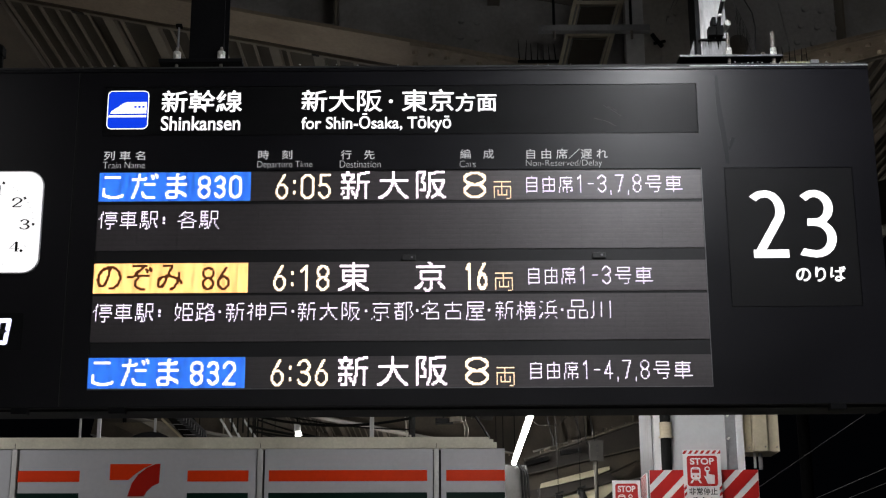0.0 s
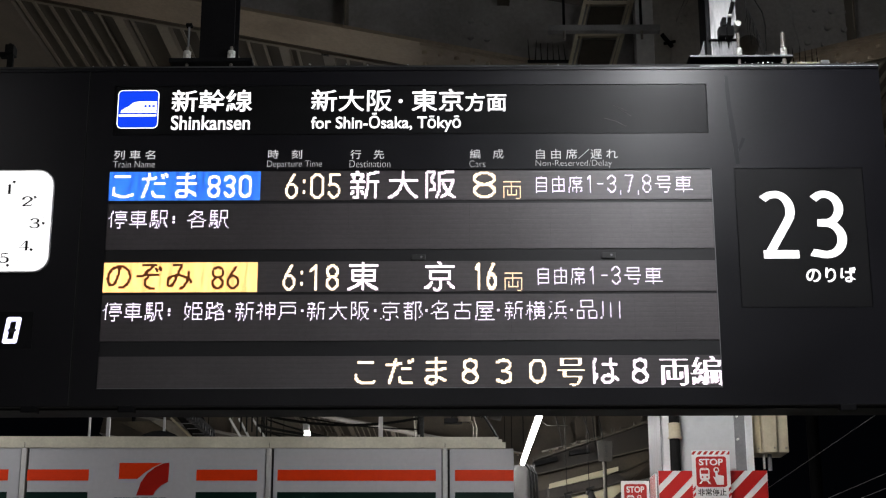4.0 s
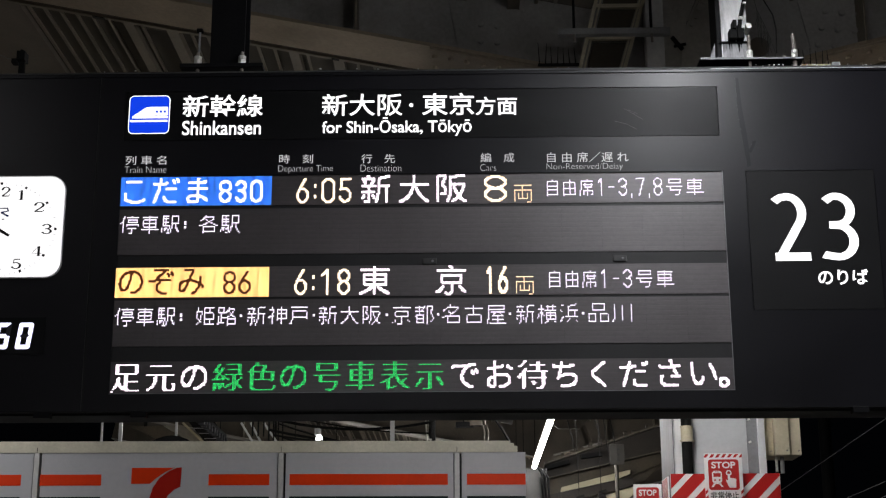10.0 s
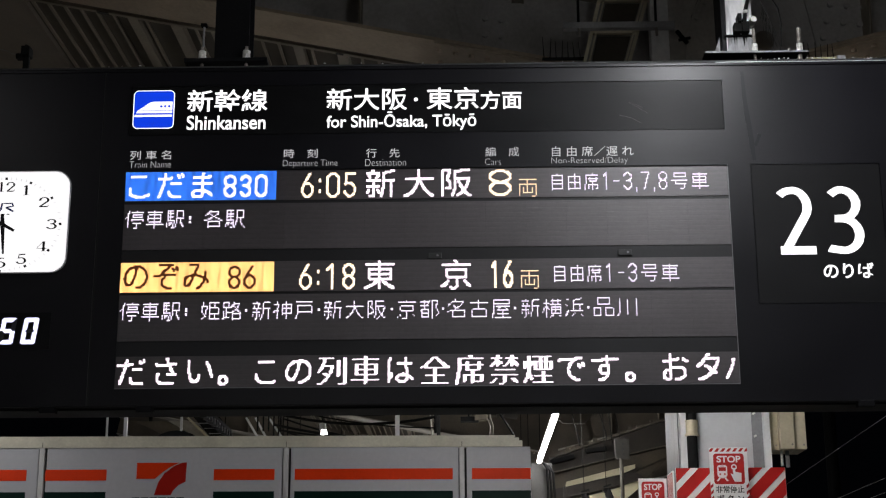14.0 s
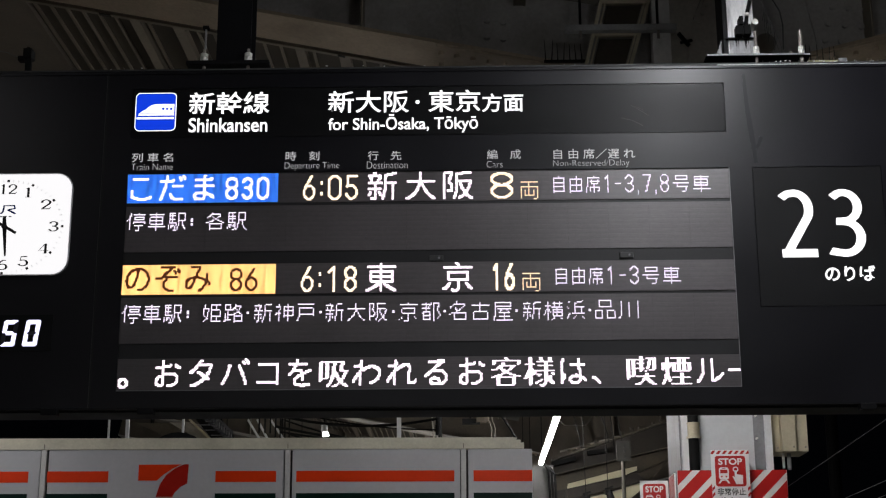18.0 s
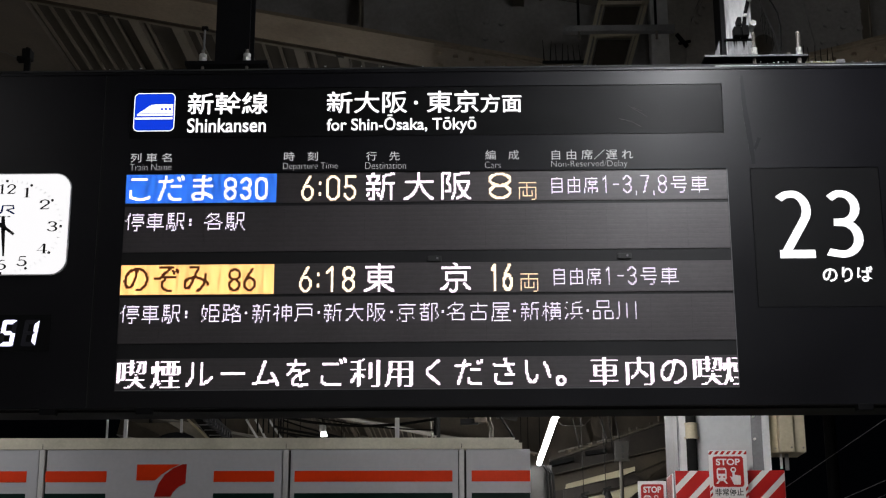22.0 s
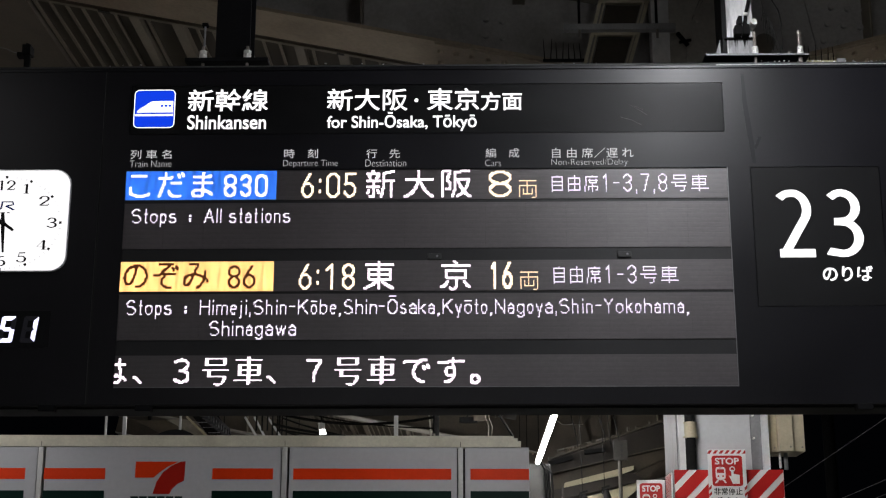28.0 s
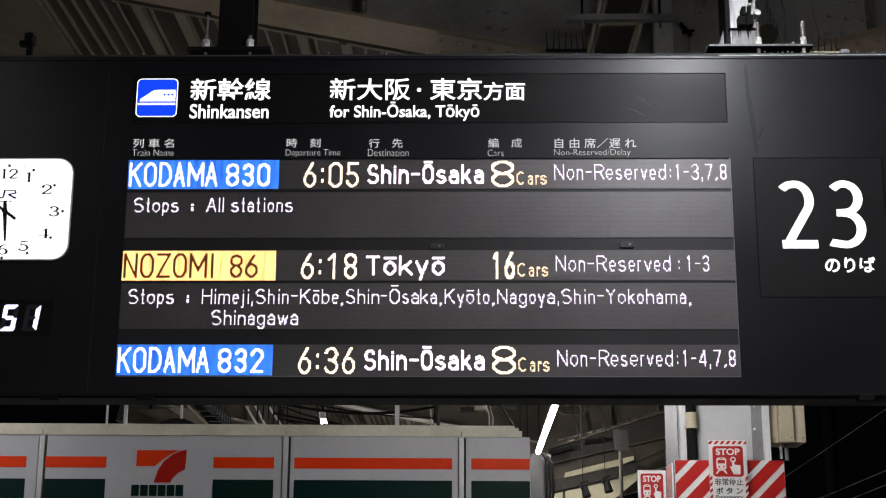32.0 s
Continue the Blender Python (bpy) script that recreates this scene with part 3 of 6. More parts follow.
bm.faces.new(ends[0]), bm.faces.new(ends[1][::-1])
bmesh.ops.recalc_face_normals(bm, faces=bm.faces[:])
# lamplight caught by the bevel is put into its dusty colour
part("top_bevel", bm, DUSTY_LIT, SIGN, "dusty sloping top edge, lightened as if lamplit")
part("lip", solid((X0, X1, -0.006, 0.0, TOP - 0.014, TOP - 0.003)), BLACK, SIGN)
# the highlight is painted on the right stretch only; the left stays dark
part("lip_edge", solid((2.63, X1, -0.007, 0.004, TOP - 0.003, TOP + 0.001), bevel=0.0015), EDGE, SIGN, "worn edge with lamp highlight painted in")
part("lip_edge", solid((X0, 2.629, -0.007, 0.004, TOP - 0.003, TOP + 0.001)), NUMBER_ACRYLIC, SIGN)
bm = bmesh.new()
for k in range(46):
    x = random.choice((random.uniform(2.9, 3.38), random.uniform(2.9, 3.38), random.uniform(-0.3, 2.9)))
    r = random.uniform(0.0015, 0.004)
    bmesh.ops.create_icosphere(bm, subdivisions=1, radius=r, matrix=Matrix.Translation((x, random.uniform(0.0, 0.02), TOP + 0.018 + r * 0.4)) @ Matrix.Diagonal((random.uniform(0.8, 2.0), 1, 0.8, 1)))
tagged(part("debris", bm, WHITE_EDGE, SIGN, "white specks of grit on the top"), kind="stuff")
part("bottom_plate", solid((X0, X1, 0.0, DEEP, BOT - 0.004, BOT)), UNDER, SIGN)
part("back_plate", solid((X0, X1, DEEP - 0.004, DEEP, BOT, TOP)), BLACK, SIGN)
part("end_plate", solid((X1 - 0.003, X1, 0.003, DEEP - 0.004, BOT, TOP)), BLACK, SIGN)
part("end_plate", solid((X0, X0 + 0.003, 0.003, DEEP - 0.004, BOT, TOP)), BLACK, SIGN)
for x0, x1, z0, z1, name in ((X0, X1, BOT - 0.018, BOT - 0.004, "bottom_rail"),):
    part(name, solid((x0, x1, 0.05, 0.058, z0 + 0.006, z1)), UNDER, SIGN)
for x in (-0.28, 0.132, 3.18):
    part("latch", solid((x - 0.034, x + 0.034, -0.010, 0.04, BOT - 0.03, BOT - 0.002), bevel=0.004), HANGER, SIGN)
part("seam_strip", solid((SEAM - 0.05, SEAM + 0.05, 0.003, 0.0038, BOT, TOP)), INK, SIGN)
# thin lighter strip paints the faint highlight along the seam
part("seam_edge", solid((SEAM - 0.0055, SEAM - 0.004, -0.0010, 0.003, BOT, TOP)), DUSTY_LIT, SIGN, "edge of the clock panel with a painted highlight")
part("opening_edge", solid((0.0, 2.658, -0.0012, 0.0, OPEN_B - 0.003, OPEN_B)), GREY_PLATE, SIGN, "worn grey edge of the display opening")
part("opening_edge", solid((2.655, 2.658, -0.0012, 0.0, OPEN_B, OPEN_T)), GREY_PLATE, SIGN)
part("display_back", solid((-0.02, 2.67, 0.020, 0.024, OPEN_B - 0.02, OPEN_T + 0.02)), GAPBAR, SIGN)

BANDS = [(3.7125, 3.850), (3.490, 3.698), (3.298, 3.434), (3.083, 3.286), (2.880, 3.016)]
for z0, z1 in BANDS:
    part("led_board", solid((0.0, 2.655, 0.006, 0.016, z0, z1)), LOUVRE, SIGN, "dark louvred LED board")
for i in range(1, 15):
    for z0, z1 in (BANDS[1], BANDS[3]):
        part("module_joint", solid((i * 32 * D - 0.00025, i * 32 * D + 0.00025, 0.0045, 0.006, z0 + 0.003, z1 - 0.003)), surface("module_edge", (0.074, 0.065, 0.069), 0.5), SIGN)
for z0, z1 in ((3.434, 3.490), (3.016, 3.083), (3.698, 3.7125), (3.286, 3.298)):
    part("divider_bar", solid((0.0, 2.655, 0.009, 0.014, z0, z1)), GAPBAR, SIGN)
for x, z in ((2.193, 3.458), (1.367, 3.452)):
    c = part("clip", solid((x - 0.03, x + 0.03, 0.002, 0.012, z - 0.014, z + 0.012), bevel=0.003), surface("grey_clip", (0.040, 0.040, 0.041), 0.55), SIGN)
    part("screw", rod((x + 0.012, 0.0, z), (x + 0.012, 0.004, z), 0.005), GREY_PLATE, c)

# pictogram and backlit header
LITY = 0.0004
picto = part("pictogram", plate(rounded(0.0165, 0.2015, 4.050, 4.233, 0.023), LITY, 0.001), LIT_WHITE, SIGN, "blue pictogram of a bullet train")
part("blue_field", plate(rounded(0.0205, 0.1975, 4.054, 4.229, 0.019), 0.0, LITY - 0.0001), LIT_BLUE, picto)
tx = lambda u: 0.0205 + 0.177 * u
tz = lambda v: 4.054 + 0.175 * v
nose = [(0.06, 0.40), (0.08, 0.46), (0.16, 0.52), (0.26, 0.58), (0.34, 0.65), (0.42, 0.695), (0.52, 0.71), (0.97, 0.71), (0.97, 0.40)]
part("train_shape", plate([(tx(u), tz(v)) for u, v in nose], -0.0006, -0.0001), LIT_WHITE, picto)
part("rail_bar", plate([(tx(u), tz(v)) for u, v in ((0.02, 0.30), (0.97, 0.30), (0.97, 0.355), (0.02, 0.355))], -0.0006, -0.0001), LIT_WHITE, picto)
part("train_stripe", plate([(tx(u), tz(v)) for u, v in ((0.10, 0.455), (0.97, 0.455), (0.97, 0.475), (0.12, 0.475))], -0.0012, -0.0007), glow("backlit_lilac", (0.45, 0.5, 0.95), 0.9), picto)
for u in (0.66, 0.76, 0.86):
    part("train_window", plate([(tx(u), tz(0.55)), (tx(u + 0.06), tz(0.55)), (tx(u + 0.06), tz(0.61)), (tx(u), tz(0.61))], -0.0012, -0.0007), LIT_BLUE, picto)
for text, box, b in (("新幹線", (0.258, 0.620, 4.128, 4.234), 0.011), ("Shinkansen", (0.260, 0.613, 4.042, 4.110), 0.012), ("新大阪", (0.884, 1.246, 4.126, 4.232), 0.009), ("·", (1.276, 1.294, 4.166, 4.184), 0.0), ("東京", (1.333, 1.566, 4.126, 4.232), 0.011),
                     ("方面", (1.573, 1.758, 4.124, 4.212), 0.012), ("for Shin-Ōsaka, Tōkyō", (0.886, 1.554, 4.028, 4.119), 0.012)):
    lettering("header_text", text, box, LITY, LIT_WHITE, SIGN, b, "backlit white lettering")


def bow(cx, cy, rx, ry, a0, a1, n=8):
    return [(cx + rx * math.cos(radians(a0 + (a1 - a0) * k / n)), cy + ry * math.sin(radians(a0 + (a1 - a0) * k / n))) for k in range(n + 1)]


def ribbon(line, across, upright):
    """The outline of a pen stroke: upright runs are across wide, level runs are upright wide."""
    left, right = [], []
    for i, (x, z) in enumerate(line):
        (xa, za), (xb, zb) = line[max(i - 1, 0)], line[min(i + 1, len(line) - 1)]
        d = math.hypot(xb - xa, zb - za) or 1.0
        nx, nz = -(zb - za) / d * across / 2, (xb - xa) / d * upright / 2
        left.append((x + nx, z + nz)), right.append((x - nx, z - nz))
    return left + right[::-1]


def inked(name, strokes, box, y, material, parent, label=""):
    """Pen strokes in a square of their own, laid into the box (x0, x1, z0, z1) as one thin plate; each stroke a hair before the last."""
    x0, x1, z0, z1 = box
    bm = bmesh.new()
    for k, outline in enumerate(strokes):
        plate([(x0 + (x1 - x0) * u, z0 + (z1 - z0) * v) for u, v in outline], y - 0.00012 * k, y + 0.0003, bm)
    return part(name, bm, material, parent, label)


TWO = [ribbon([(0.035, 0.868), (0.05, 0.884), (0.13, 0.930)] + bow(0.24, 0.70, 0.235, 0.245, 100, -30, 14) + [(0.13, 0.12), (0.085, 0.05)], 0.150, 0.105), [(0.002, 0.0), (0.582, 0.0), (0.578, 0.120), (-0.002, 0.120)]]
THREE = [ribbon([(0.06, 0.872), (0.075, 0.886), (0.15, 0.930)] + bow(0.235, 0.735, 0.235, 0.212, 100, -80, 12) + [(0.11, 0.520)], 0.150, 0.105), ribbon([(0.105, 0.522)] + bow(0.225, 0.285, 0.268, 0.232, 88, -105, 14) + [(0.0, 0.083), (-0.015, 0.090)], 0.155, 0.105)]
for digit, x in ((TWO, 2.866), (THREE, 3.080)):
    inked("platform_number", digit, (x, x + 0.265, 3.439, 3.747), 0.0003, LIT_WHITE, SIGN, "large backlit white numeral")
lettering("platform_text", "のりば", (3.043, 3.259, 3.331, 3.400), 0.0005, LIT_WHITE, SIGN, 0.02)
for text, box in (("列 車 名", (0.014, 0.197, 3.904, 3.946)), ("時　刻", (0.699, 0.849, 3.904, 3.946)), ("行　先", (1.064, 1.213, 3.902, 3.944)), ("編　成", (1.593, 1.742, 3.901, 3.945)),
                  ("自 由 席／遅 れ", (1.887, 2.247, 3.898, 3.945))):
    lettering("column_label", text, box, -0.0006, LIT_GREY, SIGN, 0.0)
for text, box in (("Train Name", (0.013, 0.198, 3.866, 3.896)), ("Departure Time", (0.696, 0.938, 3.857, 3.895)), ("Destination", (1.061, 1.241, 3.863, 3.895)), ("Cars", (1.591, 1.661, 3.862, 3.892)),
                  ("Non-Reserved/Delay", (1.884, 2.220, 3.857, 3.893))):
    lettering("column_label", text, box, -0.0006, LIT_GREY, SIGN, -0.022)
for x0, z0, x1, z1, w in ((2.1916, 4.0896, 2.2439, 4.0755, 0.0009), (2.2439, 4.0755, 2.2881, 4.0509, 0.0009), (2.235, 4.150, 2.270, 4.128, 0.0006), (2.270, 4.128, 2.315, 4.098, 0.0006), (2.252, 4.144, 2.295, 4.124, 0.0005)):
    part("scratch", bar((x0, -0.0004, z0), (x1, -0.0004, z1), 0.0006, w * 1.6), FAINT, SIGN)

# lit text: each line is a part of the board; lines that go dark draw back behind their LED board
TEXT_Y = 0.0042
CHANGES = []      # (object, times in view)


def hoop(y0, y1, r):
    """A narrow closed loop with round ends between two heights."""
    return bow(0.5, y1 - r, 0.5, r, 0, 180) + bow(0.5, y0 + r, 0.5, r, 180, 360) + [(1.0, y1 - r)]


STROKES = {"0": [hoop(0, 1, 0.24)], "1": [[(0.12, 0.80), (0.5, 1.0), (0.5, 0.0)]],
           "2": [bow(0.5, 0.74, 0.5, 0.26, 170, -30) + [(0.02, 0.0), (1.0, 0.0)]],
           "3": [bow(0.5, 0.76, 0.47, 0.24, 165, -85) + [(0.35, 0.52)], [(0.35, 0.52)] + bow(0.5, 0.26, 0.5, 0.26, 85, -165)],
           "4": [[(0.72, 0.0), (0.72, 1.0), (0.0, 0.27), (1.0, 0.27)]],
           "5": [[(0.95, 1.0), (0.12, 1.0), (0.06, 0.54)] + bow(0.48, 0.30, 0.52, 0.30, 110, -160)],
           "6": [[(0.74, 1.0), (0.22, 0.62)] + bow(0.5, 0.30, 0.5, 0.30, 165, 525, 16)],
           "7": [[(0.0, 1.0), (1.0, 1.0), (0.35, 0.0)]],
           "8": [hoop(0.52, 1.0, 0.22), hoop(0, 0.52, 0.25)], "9": [[(0.26, 0.0), (0.8, 0.4)] + bow(0.5, 0.70, 0.5, 0.30, -15, 345, 16)],
           ":": [[(0.5, 0.70), (0.5, 0.73)], [(0.5, 0.23), (0.5, 0.26)]], "·": [[(0.5, 0.5), (0.5, 0.51)]], "-": [[(0.0, 0.5), (1.0, 0.5)]], ",": [[(0.7, 0.06), (0.3, -0.12)]]}


def stem(*points):
    return list(points)


XH = 0.68
RING = bow(0.5, XH / 2, 0.5, XH / 2, 0, 360, 14)
ARCH = bow(0.5, 0.40, 0.5, 0.28, 180, 0) + [(1.0, 0.0)]
DOT = [(0.5, 0.93), (0.5, 0.95)]
LETTERS = {
    "A": [stem((0, 0), (0.5, 1), (1, 0)), stem((0.16, 0.32), (0.84, 0.32))], "C": [bow(0.5, 0.5, 0.5, 0.5, 50, 310, 14)], "D": [[(0, 0), (0, 1), (0.4, 1)] + bow(0.4, 0.5, 0.6, 0.5, 90, -90) + [(0, 0)]],
    "H": [stem((0, 0), (0, 1)), stem((1, 0), (1, 1)), stem((0, 0.52), (1, 0.52))], "I": [stem((0.5, 0), (0.5, 1))], "K": [stem((0, 0), (0, 1)), stem((0.95, 1), (0, 0.4)), stem((0.32, 0.6), (1, 0))],
    "M": [stem((0, 0), (0, 1), (0.5, 0.3), (1, 1), (1, 0))], "N": [stem((0, 0), (0, 1), (1, 0), (1, 1))], "O": [hoop(0, 1, 0.32)], "Ō": [hoop(0, 1, 0.32), stem((0.12, 1.24), (0.88, 1.24))],
    "R": [[(0, 0), (0, 1), (0.5, 1)] + bow(0.5, 0.75, 0.5, 0.25, 90, -90) + [(0, 0.5)], stem((0.5, 0.5), (1, 0))], "S": [bow(0.5, 0.75, 0.46, 0.25, 30, 270) + bow(0.5, 0.25, 0.5, 0.25, 90, -150)],
    "T": [stem((0, 1), (1, 1)), stem((0.5, 1), (0.5, 0))], "Y": [stem((0, 1), (0.5, 0.5), (1, 1)), stem((0.5, 0.5), (0.5, 0))], "Z": [stem((0, 1), (1, 1), (0, 0), (1, 0))],
    "a": [bow(0.5, 0.47, 0.44, 0.21, 155, 0) + [(0.94, 0.0)], [(0.94, 0.39), (0.42, 0.39)] + bow(0.42, 0.195, 0.42, 0.195, 90, 270) + [(0.65, 0.0), (0.94, 0.14)]],
    "b": [stem((0, 1), (0, 0)), RING], "d": [stem((1, 1), (1, 0)), RING], "e": [[(0.02, 0.36), (0.98, 0.36)] + bow(0.5, XH / 2, 0.5, XH / 2, 5, 305, 12)],
    "g": [RING, [(1, XH), (1, -0.08)] + bow(0.5, -0.08, 0.5, 0.2, 0, -150)], "h": [stem((0, 1), (0, 0)), ARCH], "i": [stem((0.5, XH), (0.5, 0)), DOT],
    "j": [[(0.7, XH), (0.7, -0.12)] + bow(0.3, -0.12, 0.4, 0.16, 0, -100), [(0.7, 0.93), (0.7, 0.95)]], "k": [stem((0, 1), (0, 0)), stem((0.9, XH), (0, 0.24)), stem((0.36, 0.42), (1, 0))],
    "l": [stem((0.5, 1), (0.5, 0))], "m": [stem((0, XH), (0, 0)), bow(0.25, 0.46, 0.25, 0.22, 180, 0) + [(0.5, 0)], bow(0.75, 0.46, 0.25, 0.22, 180, 0) + [(1, 0)]],
    "n": [stem((0, XH), (0, 0)), ARCH], "o": [RING], "ō": [RING, stem((0.06, 0.94), (0.94, 0.94))], "p": [stem((0, XH), (0, -0.3)), RING], "r": [stem((0, XH), (0, 0)), bow(0.6, 0.36, 0.6, 0.32, 180, 65)],
    "s": [bow(0.5, 0.51, 0.44, 0.17, 35, 270) + bow(0.5, 0.17, 0.5, 0.17, 90, -150)], "t": [[(0.42, 0.95), (0.42, 0.16)] + bow(0.72, 0.16, 0.3, 0.16, 180, 280), stem((0.02, XH), (0.98, XH))],
    "v": [stem((0, XH), (0.5, 0), (1, XH))], "w": [stem((0, XH), (0.25, 0), (0.5, 0.6), (0.75, 0), (1, XH))], "y": [stem((0, XH), (0.52, 0)), stem((1, XH), (0.34, -0.3))],
    ",": [stem((0.7, 0.04), (0.25, -0.16))], ":": [stem((0.5, 0.56), (0.5, 0.58)), stem((0.5, 0.10), (0.5, 0.12))], " ": []}
WIDE = {":": 0.30, ",": 0.34, "-": 0.80, "i": 0.30, "l": 0.26, "j": 0.36, "I": 0.30, "t": 0.55, "r": 0.55, "m": 1.45, "M": 1.30, "w": 1.40, " ": 0.35, "K": 1.05, "O": 1.05, "N": 1.05, "D": 1.05, "1": 0.6}
BELOW = 0.34


def stroke_grid(text, w, cap, thick, latin=False):
    """Diode text drawn as strokes of one thickness; cap: the height of a capital. The grid also holds what hangs below the line or stands above it."""
    units = [WIDE.get(c, 0.92 if c.islower() else 1.0) * (1.3 if c.isupper() and thick < 1.8 else 1.0) if latin else {":": 0.35, ",": 0.40, "-": 0.75}.get(c, 1.0) for c in text]
    gap = (0.20 if thick > 1.8 else 0.26) if latin else 0.30
    total = sum(units) + gap * (len(text) - 1)
    low, high = math.ceil(BELOW * cap), math.ceil(0.34 * cap)
    gx, gy = np.meshgrid(np.arange(w) + 0.5, np.arange(-low, cap + high) + 0.5)
    out = np.zeros(gx.shape, bool)
    x, cuts = 0.0, [0]
    for c, u in zip(text, units):
        a, b = x / total * w + thick / 2, (x + u) / total * w - thick / 2
        snap = (lambda v: math.floor(v) + 0.5) if thick < 1.8 else round
        a, b = snap(a), max(snap(b), snap(a))
        if c in ":ilI" or b < a:
            a = b = snap((a + b) / 2)
        edge = 0.5 if thick < 1.8 else 1.0
        for line in LETTERS[c] if latin and c in LETTERS else STROKES[c]:
            q = [(snap(a + (b - a) * px) if px == 0.5 else a + (b - a) * px, edge + (round((cap - 2 * edge) * py) if py in (XH, 1.0, 0.5, 0.24, 0.32, 0.52, 0.94, 1.24) else (cap - 2 * edge) * py)) for px, py in line]
            for (x0, y0), (x1, y1) in zip(q, q[1:]):
                dx, dy = x1 - x0, y1 - y0
                t = np.clip(((gx - x0) * dx + (gy - y0) * dy) / max(dx * dx + dy * dy, 1e-9), 0, 1)
                near = np.hypot(gx - x0 - t * dx, gy - y0 - t * dy)
                out |= near <= (0.60 if thick < 1.8 else thick / 2 + 0.08) + (0.30 if c in ":·" else 0.0)
        x += u + gap
        cuts.append(min(round((x - gap / 2) / total * w), w))
    return out, low, cuts


def led(name, text, x0, x1, z0, z1, material, when, level=1, bold=0.0, y=TEXT_Y, fat=False):
    """One lit text whose ink fills the diode columns x0..x1 and the heights z0..z1; each character is a part."""
    w, h = round(x1 - x0), round((z1 - z0) / D)
    if fat:
        grid, low, cuts = stroke_grid(text, w, h, fat, text[0].isalpha())
        z0 -= low * D
    else:
        pts, tri = glyphs(text, bold)
        grid = centre_grid(pts, tri, pts.min(0), pts.max(0), w, h)
        cuts = [round(w * k / len(text)) for k in range(len(text) + 1)]
        if level > 1:
            grid[:, 1:] |= grid[:, :-1].copy()
            grid[1:] |= grid[:-1].copy()
    for a, b in zip(cuts, cuts[1:]):
        verts, faces = diodes(grid[:, a:b], (round(x0) + a) * D, z0, y, D, -0.02 if material is LED_BROWN else 0.13 if material is LED_LILAC else 0.11)
        if faces:
            me = bpy.data.meshes.new(name)
            me.from_pydata(verts, [], faces)
            CHANGES.append((part(name, me, material, SIGN), when))


def block(x0, x1, z0, z1, material, when):
    bm = solid((x0 * D, x1 * D, TEXT_Y + 0.0003, TEXT_Y + 0.0008, z0, z1))
    ob = part("name_block", bm, material, SIGN, "lit block behind the train name")
    CHANGES.append((ob, when))


ALL = ((0.0, 32.0),)
JP, EN = ((0.0, 28.43),), ((28.43, 32.0),)
JP_STOPS, EN_STOPS = ((0.0, 24.87),), ((24.87, 32.0),)
JP_THIRD, EN_THIRD = ((0.0, 0.65),), ((31.33, 32.0),)


def row(zb, jp, en, name_material, jp_when, en_when, jp_name, number, en_name, time, jp_dest, en_dest, cars, jp_seats, en_seats, orange):
    """One line of the timetable in both languages; zb: its lowest diode."""
    zt = zb + 24 * D
    both = tuple(dict.fromkeys(jp_when + en_when))
    both = ALL if both == JP + EN else both
    block(0, 121, zb, zt, LED_ORANGE if orange else LED_BLUE, both)
    ink = LED_BROWN if orange else LED_WHITE
    led("train_name_character", jp_name, 2, 70, zb + D, zt - D, ink, jp_when, 2, 0.0, TEXT_Y - 0.0006)
    led("train_name_character", en_name, 1, 72, zb + 2 * D, zt - 2 * D, ink, en_when, y=TEXT_Y - 0.0006, fat=1.9)
    w = 35 if len(number) == 3 else 22
    led("train_number_digit", number, 79 if w == 35 else 85, 79 + w if w == 35 else 107, zb + 2 * D, zt - 3 * D, ink, both, y=TEXT_Y - 0.0006, fat=2.0)
    led("departure_time_digit", time, 141, 185, zb + D, zt - 2 * D, LED_AMBER, both, fat=1.9)
    for ch, a, b in jp_dest:
        led("destination_character", ch, a, b, zb, zt, LED_WHITE, jp_when, 2)
    led("destination_character", en_dest[0], 192, en_dest[1], zb + 4 * D, zb + 20 * D, LED_WHITE, en_when, fat=2.1)
    led("car_count_digit", cars, 291, 308.5, zb + D, zt - D, LED_AMBER, both, fat=2.2)
    led("car_unit_character", "両", 314, 330, zb, zb + 15 * D, LED_YELLOW, jp_when)
    led("car_unit_character", "Cars", 311, 335, zb + 3 * D, zb + 14 * D, LED_YELLOW, en_when, fat=1.25)
    led("seat_character", "自由席", 341, 379, zb + 5 * D, zb + 20 * D, LED_LILAC, jp_when)
    led("seat_digit", jp_seats[0], 381, jp_seats[1] - 33, zb + 5 * D, zb + 20 * D, LED_LILAC, jp_when, fat=1.3)
    led("seat_character", "号車", jp_seats[1] - 30, jp_seats[1], zb + 5 * D, zb + 20 * D, LED_LILAC, jp_when)
    led("seat_character", "Non-Reserved", 341, en_seats[1], zb + 7 * D, zb + 20 * D, LED_LILAC, en_when, fat=1.3)
    led("seat_character", ":", en_seats[2], en_seats[2] + 2, zb + 7 * D, zb + 18 * D, LED_LILAC, en_when, fat=1.5)
    led("seat_digit", en_seats[0], en_seats[3], en_seats[4], zb + 7 * D, zb + 20 * D, LED_LILAC, en_when, fat=1.3)


OSAKA = (("新", 192, 216), ("大", 223, 247), ("阪", 253, 277))
row(3.7145, 0, 0, 0, JP, EN, "こだま", "830", "KODAMA", "6:05", OSAKA, ("Shin-Ōsaka", 285), "8", ("1-3,7,8", 466), ("1-3,7,8", 430, 432, 437, 478), False)
row(3.2985, 0, 0, 0, JP, EN, "のぞみ", "86", "NOZOMI", "6:18", (("東", 192, 216), ("京", 252, 276)), ("Tōkyō", 254), "16", ("1-3", 439), ("1-3", 431, 436, 443, 461), True)
